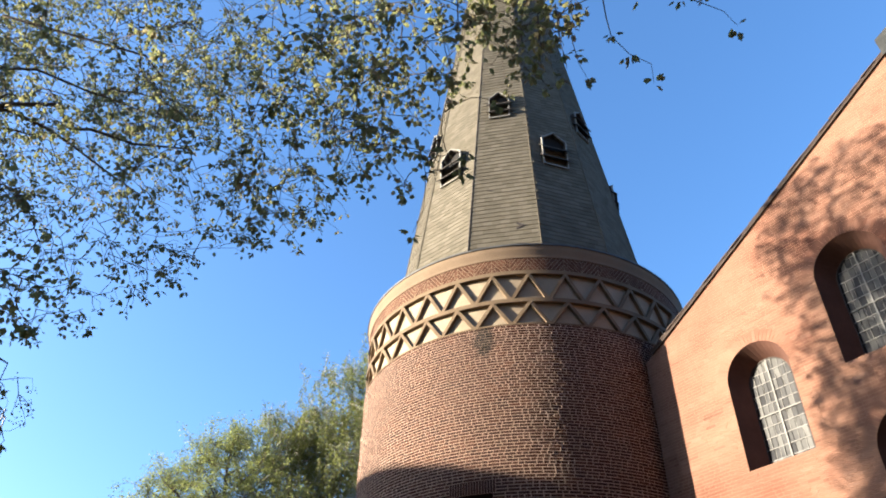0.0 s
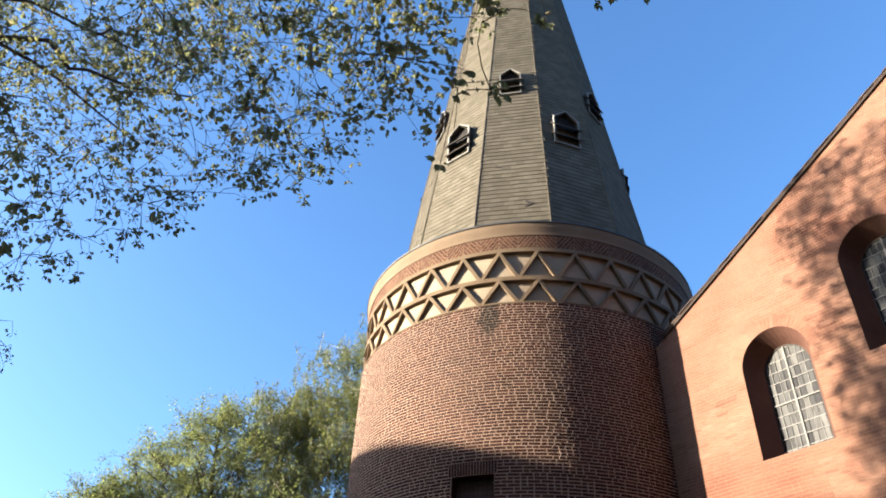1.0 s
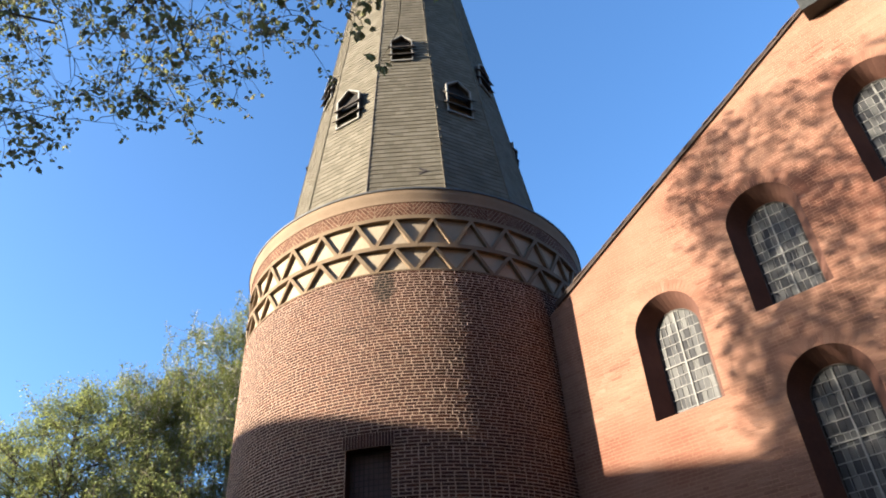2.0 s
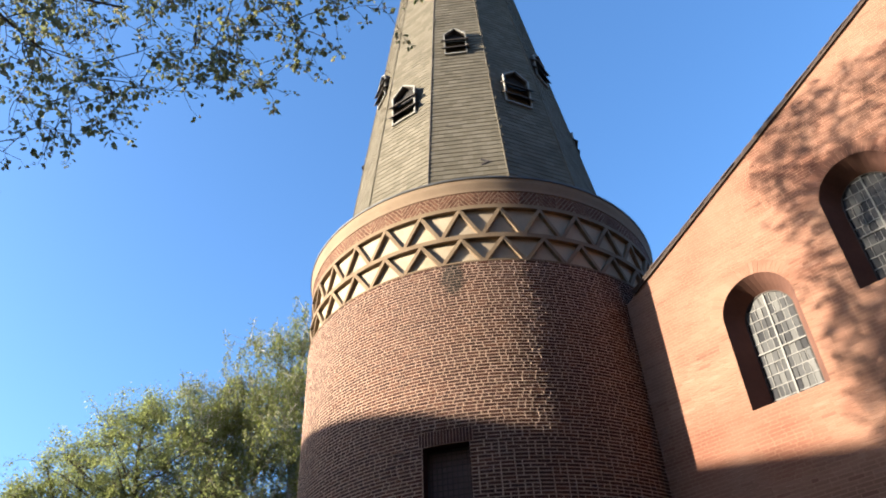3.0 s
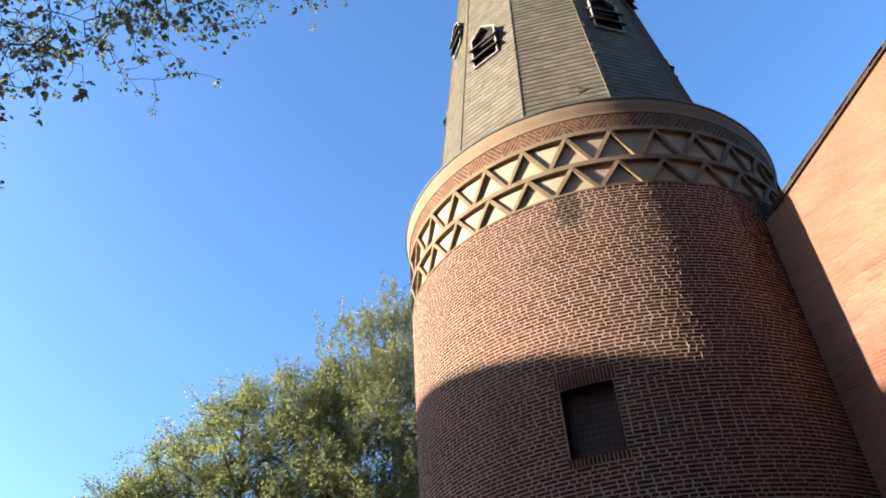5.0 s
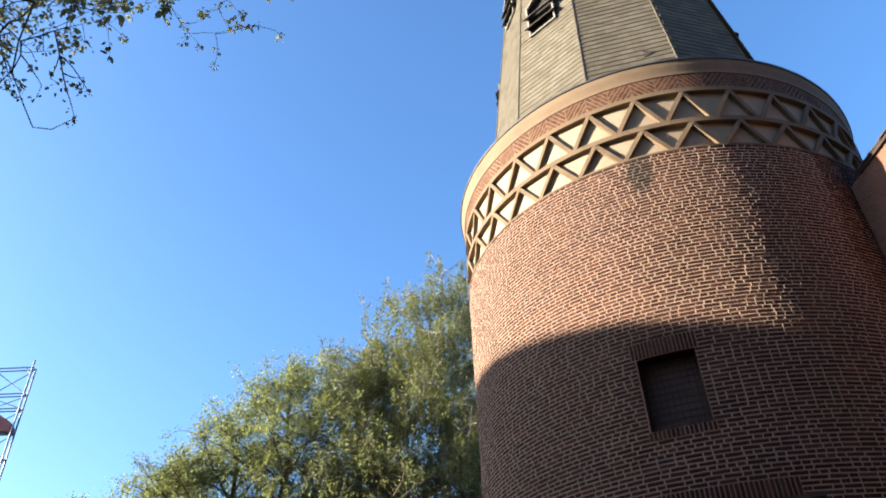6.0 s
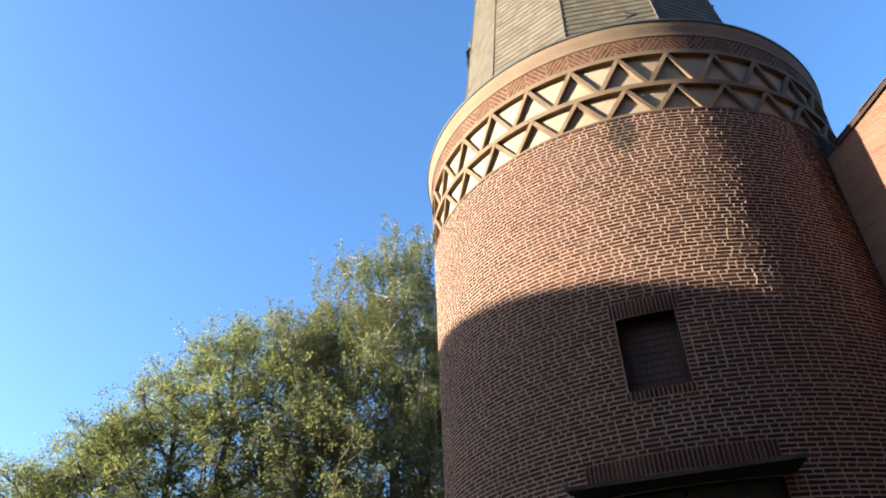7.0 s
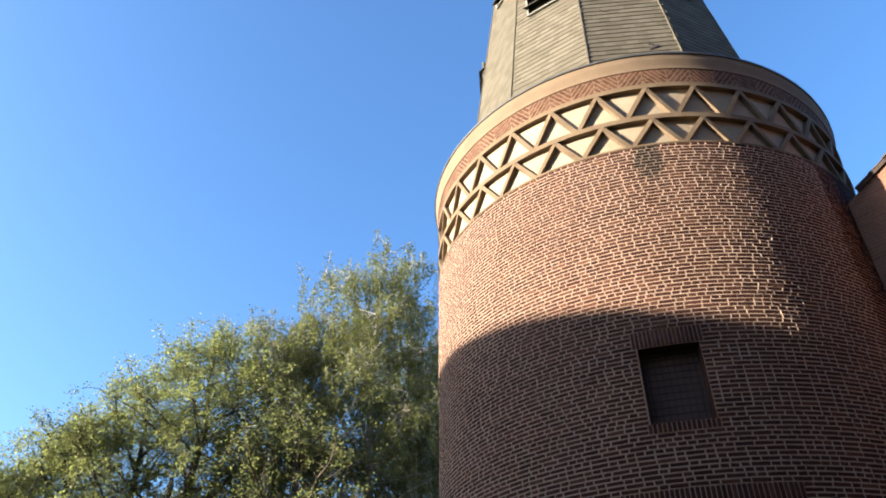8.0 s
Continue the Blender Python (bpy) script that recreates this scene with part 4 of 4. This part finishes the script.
    for e in sorted(chosen, key=lambda p: p.length):
        arr = np.array([tuple(q) for q in nodes])
        cost = np.linalg.norm(arr - np.array(e), axis=1) + 0.8 * np.maximum(0, arr[:, 2] - e.z)
        a = nodes[int(np.argmin(cost))]
        path = bend(a, e + Vector((0, 0, 0.1)), rng, 0.06, 14)
        r0 = min(0.06, 0.008 + 0.009 * (e - a).length)
        lm = MB()
        lm.tube(path, [r0 + (0.005 - r0) * (i / 14) ** 0.7 for i in range(15)], 6)
        part("limb", lm, BARK, t, smooth=True)
        nodes += path[1:]
    # crooked limbs over the path
    for r0, pts in ((0.03, ((-8.4, 9.3, 6.3), (-6.4, 8.6, 6.5), (-4.9, 7.9, 6.1), (-4.1, 7.7, 5.75), (-3.67, 7.62, 5.52))),
                    (0.046, ((-8.4, 9.3, 8.6), (-6.6, 8.2, 9.5), (-5.30, 7.89, 9.78), (-4.77, 8.00, 10.01), (-4.52, 8.32, 9.86), (-4.30, 8.36, 9.94), (-3.72, 8.61, 9.98), (-3.42, 8.66, 10.05), (-2.91, 8.75, 10.15))),
                    (0.037, ((-8.4, 9.3, 9.0), (-6.6, 8.0, 9.6), (-5.30, 7.96, 9.73), (-4.92, 8.20, 9.74), (-4.58, 8.45, 9.70), (-4.11, 8.83, 9.58), (-3.60, 9.18, 9.45))),
                    (0.018, ((-6.6, 8.1, 9.4), (-5.29, 8.16, 9.55), (-4.97, 8.30, 9.61), (-4.81, 8.39, 9.63), (-4.65, 8.75, 9.37))),
                    (0.028, ((-8.3, 9.4, 10.0), (-6.2, 7.6, 10.1), (-4.99, 7.57, 10.24), (-4.37, 7.91, 10.29), (-3.98, 8.08, 10.33), (-3.59, 8.26, 10.35))),
                    (0.02, ((-5.6, 7.2, 10.9), (-3.62, 7.58, 10.88), (-3.39, 7.84, 10.76), (-3.38, 8.09, 10.56), (-3.46, 8.53, 10.16), (-3.40, 8.81, 9.92)))):
        path = [Vector(p) - base for p in pts]
        n = len(path) - 1
        lm = MB()
        lm.tube(path, [r0 * (1 - 0.7 * i / n) for i in range(n + 1)], 8)
        part("limb", lm, BARK, t, smooth=True)
        for a, b in zip(path[1:], path[2:]):
            nodes += [a.lerp(b, u) for u in (0.0, 0.35, 0.7)]
    arr = np.zeros((len(nodes) + 4 * len(sprays), 3))
    arr[:len(nodes)] = [tuple(q) for q in nodes]
    twigs, leaves = MB(), MB()
    for s in order:
        i = int(np.argmin(np.linalg.norm(arr[:len(nodes)] - np.array(s), axis=1)))
        a = nodes[i]
        tip = s + Vector((rng.gauss(0, 0.12), rng.gauss(0, 0.12), rng.gauss(-0.1, 0.12)))
        path = bend(a, tip, rng, rng.uniform(-0.02, 0.07), 4, 0.12)
        for q in path[1:4]:
            arr[len(nodes)] = tuple(q)
            nodes.append(q)
        path.append(tip + (tip - path[-2]) * 0.35 + Vector((rng.gauss(0, 0.05), rng.gauss(0, 0.05), -rng.uniform(0.0, 0.12))))
        twigs.tube(path, [0.0056, 0.005, 0.0042, 0.0034, 0.0026, 0.0018], 3)
        inner = s.x + base.x < -6.7           # the crown's far side: fewer, larger leaves
        for c in range(1 if inner else rng.randint(1, 3)):
            u = len(path) - 1.001 if c == 0 else rng.uniform(1.5, len(path) - 1.2)
            k = int(u)
            p = path[k].lerp(path[k + 1], u - k)
            big = rng.uniform(0.75, 1.2) * (0.5 if s.z < 5.6 and s.y + base.y > 7.5 else 1.0)
            for l in range(rng.randint(3, 6)):
                d = Vector((rng.gauss(0, 1), rng.gauss(0, 1), rng.gauss(-0.7, 0.6)))
                stalk = p + d.normalized() * rng.uniform(0.015, 0.055)
                lobed_leaf(leaves, stalk, d, Vector((rng.gauss(0, 0.6), rng.gauss(0, 0.6), 1)), rng.uniform(0.06, 0.1) if inner else big * rng.uniform(0.045, 0.08))
    # one long bare twig that hangs and curls up at its end
    hang = [Vector(p) - base for p in ((-3.67, 7.62, 5.52), (-3.73, 7.73, 5.30), (-3.74, 7.81, 5.12), (-3.70, 7.95, 5.02), (-3.66, 8.06, 4.94), (-3.57, 8.09, 4.96), (-3.47, 8.08, 5.04))]
    twigs.tube(hang, [0.006, 0.005, 0.005, 0.004, 0.004, 0.003, 0.002], 5)
    for l in range(3):
        lobed_leaf(leaves, hang[-1], Vector((rng.gauss(0.5, 0.6), rng.gauss(0, 0.6), rng.gauss(0.3, 0.4))), Vector((rng.gauss(0, 0.5), rng.gauss(0, 0.5), 1)), 0.035)
    part("twig_growth", twigs, BARK, t, kind="stuff")
    part("leaves", leaves, LEAF_NEAR, t, "young lobed leaves", kind="stuff")


near_tree()


def far_tree(x, y, height, rad, seed, birch=False, low=0.25, lean=0.0, dense=1.0):
    rng = random.Random(seed)
    nv = Vector((seed * 3.1, seed * 1.7, 0))
    t = thing("birch_tree" if birch else "broadleaf_tree", "tall birch with pale trunk and drooping fresh green twigs" if birch else "round-topped tree with fresh green spring leaves", "tree", (x, y, 0), group="trees behind the tower")
    bark = BIRCH_BARK if birch else BARK
    tr = MB()
    n = 9
    trunk = [Vector((lean * i / n + rng.gauss(0, 0.08) * (i > 0), rng.gauss(0, 0.08) * (i > 0), height * 0.94 * i / n)) for i in range(n + 1)]
    tr.tube(trunk, [0.26 * (1 - i / n) ** 0.8 + 0.015 for i in range(n + 1)], 8)
    part("trunk", tr, bark, t, smooth=True)
    for b in range(0 if birch else 3):         # side stems from the foot
        az, up = b * 2.1 + rng.uniform(-0.3, 0.3), height * rng.uniform(0.6, 0.8)
        out = rad * rng.uniform(0.3, 0.5)
        st = MB()
        st.tube(bend((0.1 * math.cos(az), 0.1 * math.sin(az), 0.02), (out * math.cos(az), out * math.sin(az), up), rng, -0.02, 8, 0.05), [0.11 * (1 - i / 9) + 0.012 for i in range(9)], 7)
        part("stem", st, bark, t, smooth=True)
    leaves, twigs = MB(), MB()
    limbs = 40
    for b in range(limbs):
        f = low + (0.97 - low) * (b + rng.random()) / limbs
        k = f * n
        a = trunk[min(n - 1, int(k))].lerp(trunk[min(n, int(k) + 1)], k - int(k))
        g = (f - low) / (1 - low)
        reach = rad * (math.sin(math.pi * min(1.0, 0.14 + 0.86 * g) ** (0.85 if not birch else 0.7)) * 0.95 + 0.10) * rng.uniform(0.8, 1.12)
        if birch:
            reach = rad * (math.sqrt(max(0.0, 1 - g ** 2.6)) * 0.9 + 0.12) * rng.uniform(0.75, 1.1) * min(1.0, 0.45 + 1.6 * g)
        az = b * 2.4 + rng.uniform(-0.4, 0.4)
        e = a + Vector((math.cos(az) * reach, math.sin(az) * reach, reach * rng.uniform(0.35, 0.8) * (1.0 if not birch else 0.7)))
        if e.z > height:
            e.z = height - rng.random() * 0.5
        path = bend(a, e, rng, 0.05, 5)
        r0 = 0.016 + 0.009 * reach
        lm = MB()
        lm.tube(path, [r0 * (1 - i / 5.5) + 0.006 for i in range(6)], 5)
        part("limb", lm, bark, t)
        for s in range(30 if not birch else 42):
            u = rng.uniform(1.2, 4.999)
            i = int(u)
            p = path[i].lerp(path[i + 1], u - i)
            q = p + Vector((rng.gauss(0, 1), rng.gauss(0, 1), rng.gauss(0.25, 0.7))).normalized() * rng.uniform(0.25, 0.95) * rad / 3.2
            if birch:
                drop = rng.uniform(0.5, 1.5)
                end = q + Vector((rng.gauss(0, 0.15), rng.gauss(0, 0.15), -drop))
                line = [p, q, q.lerp(end, 0.5) + Vector((0.05, 0, 0)), end]
            else:
                line = [p, p.lerp(q, 0.5) + Vector((0, 0, 0.06)), q, q + (q - p) * 0.25]
            twigs.tube(line, [0.009, 0.007, 0.005, 0.003], 3)
            m = int((46 if not birch else 58) * dense)
            tight = 0.11 if not birch else 0.08
            for l in range(m):
                v = rng.uniform(0.9, 2.999)
                i = int(v)
                c = line[i].lerp(line[i + 1], v - i) + Vector((rng.gauss(0, tight), rng.gauss(0, tight), rng.gauss(0, tight)))
                sz = rng.uniform(0.034, 0.056) if not birch else rng.uniform(0.036, 0.056)
                d = Vector((rng.gauss(0, 1), rng.gauss(0, 1), rng.gauss(-0.15, 0.45) if not birch else rng.gauss(-0.8, 0.6))).normalized() * sz
                w = d.cross(Vector((rng.gauss(0, 0.55), rng.gauss(0, 0.55), 1.0 if not birch else rng.gauss(0, 1)))).normalized() * sz * 0.55
                leaves.add([tuple(c - d), tuple(c + w), tuple(c + d), tuple(c - w)], [(0, 1, 2, 3)])
    part("twig_growth", twigs, bark, t, kind="stuff")
    part("leaves", leaves, LEAF_BIRCH if birch else LEAF_FAR, t, kind="stuff")


far_tree(1.1, 30.2, 19.9, 3.6, 5, True, 0.3)
far_tree(-1.9, 31.0, 17.4, 3.1, 6, True, 0.3)
far_tree(-4.4, 30.2, 15.7, 3.6, 7)
far_tree(-8.1, 30.4, 12.0, 3.3, 8)
far_tree(-11.2, 31.2, 8.6, 2.7, 9)
far_tree(-6.3, 31.0, 13.8, 3.4, 14, dense=0.7)
far_tree(-9.8, 31.0, 10.5, 2.9, 15, dense=0.7)
far_tree(-1.4, 28.8, 12.6, 3.4, 10, dense=0.45)
far_tree(4.2, 33.0, 19.0, 3.6, 12, True)
far_tree(2.6, 31.6, 15.0, 3.4, 16, dense=0.8)

# ---- unseen blocks added outside the view to hold back sky light ----
for nm, x0, x1, y0, y1, h, lab in (("yard_building", -26.0, 30.0, -24.0, -8.0, 20.0, "unseen long dark block behind the camera, added to cut sky light"), ("yard_building", 24.0, 32.0, -7.5, 5.0, 15.0, "unseen dark block at the side, added to cut sky light")):
    yb = thing(nm, lab, "building", (x0, y0, 0))
    bw = MB()
    bw.box((0, 0, 0), (x1 - x0, y1 - y0, h))
    part("wall", bw, BLOCKER_BRICK, yb)
    br = MB()
    br.prism([(-0.4, -0.4, h), (-0.4, y1 - y0 + 0.4, h), (-0.4, (y1 - y0) / 2, h + 3)], [(x1 - x0 + 0.4, -0.4, h), (x1 - x0 + 0.4, y1 - y0 + 0.4, h), (x1 - x0 + 0.4, (y1 - y0) / 2, h + 3)])
    part("roof", br, ROOF_TILE, yb)

# ---- single bricks and slates that can be picked apart ----
rnd = random.Random(3)
brick_meshes = {}
for long_one in (True, False):
    for v in range(3):
        mb = MB()
        w = (0.223 if long_one else 0.102) / 2
        j = lambda: rnd.uniform(-0.0035, 0.0035)
        k = lambda: rnd.uniform(-0.0004, 0.0004)
        hgt = CH - JOINT
        mb.add([(-0.03, -w, 0), (-0.03, w, 0), (k(), w + j(), j()), (k(), -w + j(), j()), (-0.03, -w, hgt), (-0.03, w, hgt), (k(), w + j(), hgt + j()), (k(), -w + j(), hgt + j())], [(7, 6, 5, 4), (0, 1, 2, 3), (1, 5, 6, 2), (3, 2, 6, 7), (0, 3, 7, 4)])
        brick_meshes[long_one, v] = mb.mesh("brick", TOWER_BRICK)
for th, z, long_one in singles:
    ob = new("brick", brick_meshes[long_one, rnd.randrange(3)])
    ob.parent = tower
    ob.matrix_basis = pose(*cyl(th, R + swell(th, z + 0.02) + rnd.uniform(0.0, 0.0011), z), 0, 0, th - math.degrees((swell(th + 1.4, z + 0.02) - swell(th - 1.4, z + 0.02)) / 0.217) + max(-3.4, min(3.4, rnd.gauss(0, 1.25))))
for k, x, h in loose_rows:
    ob = new("slate", thin_me if k == 11 else slate_me)
    ob.parent = spire
    ob.matrix_basis = face_frame(k) @ pose(x, 0, h)
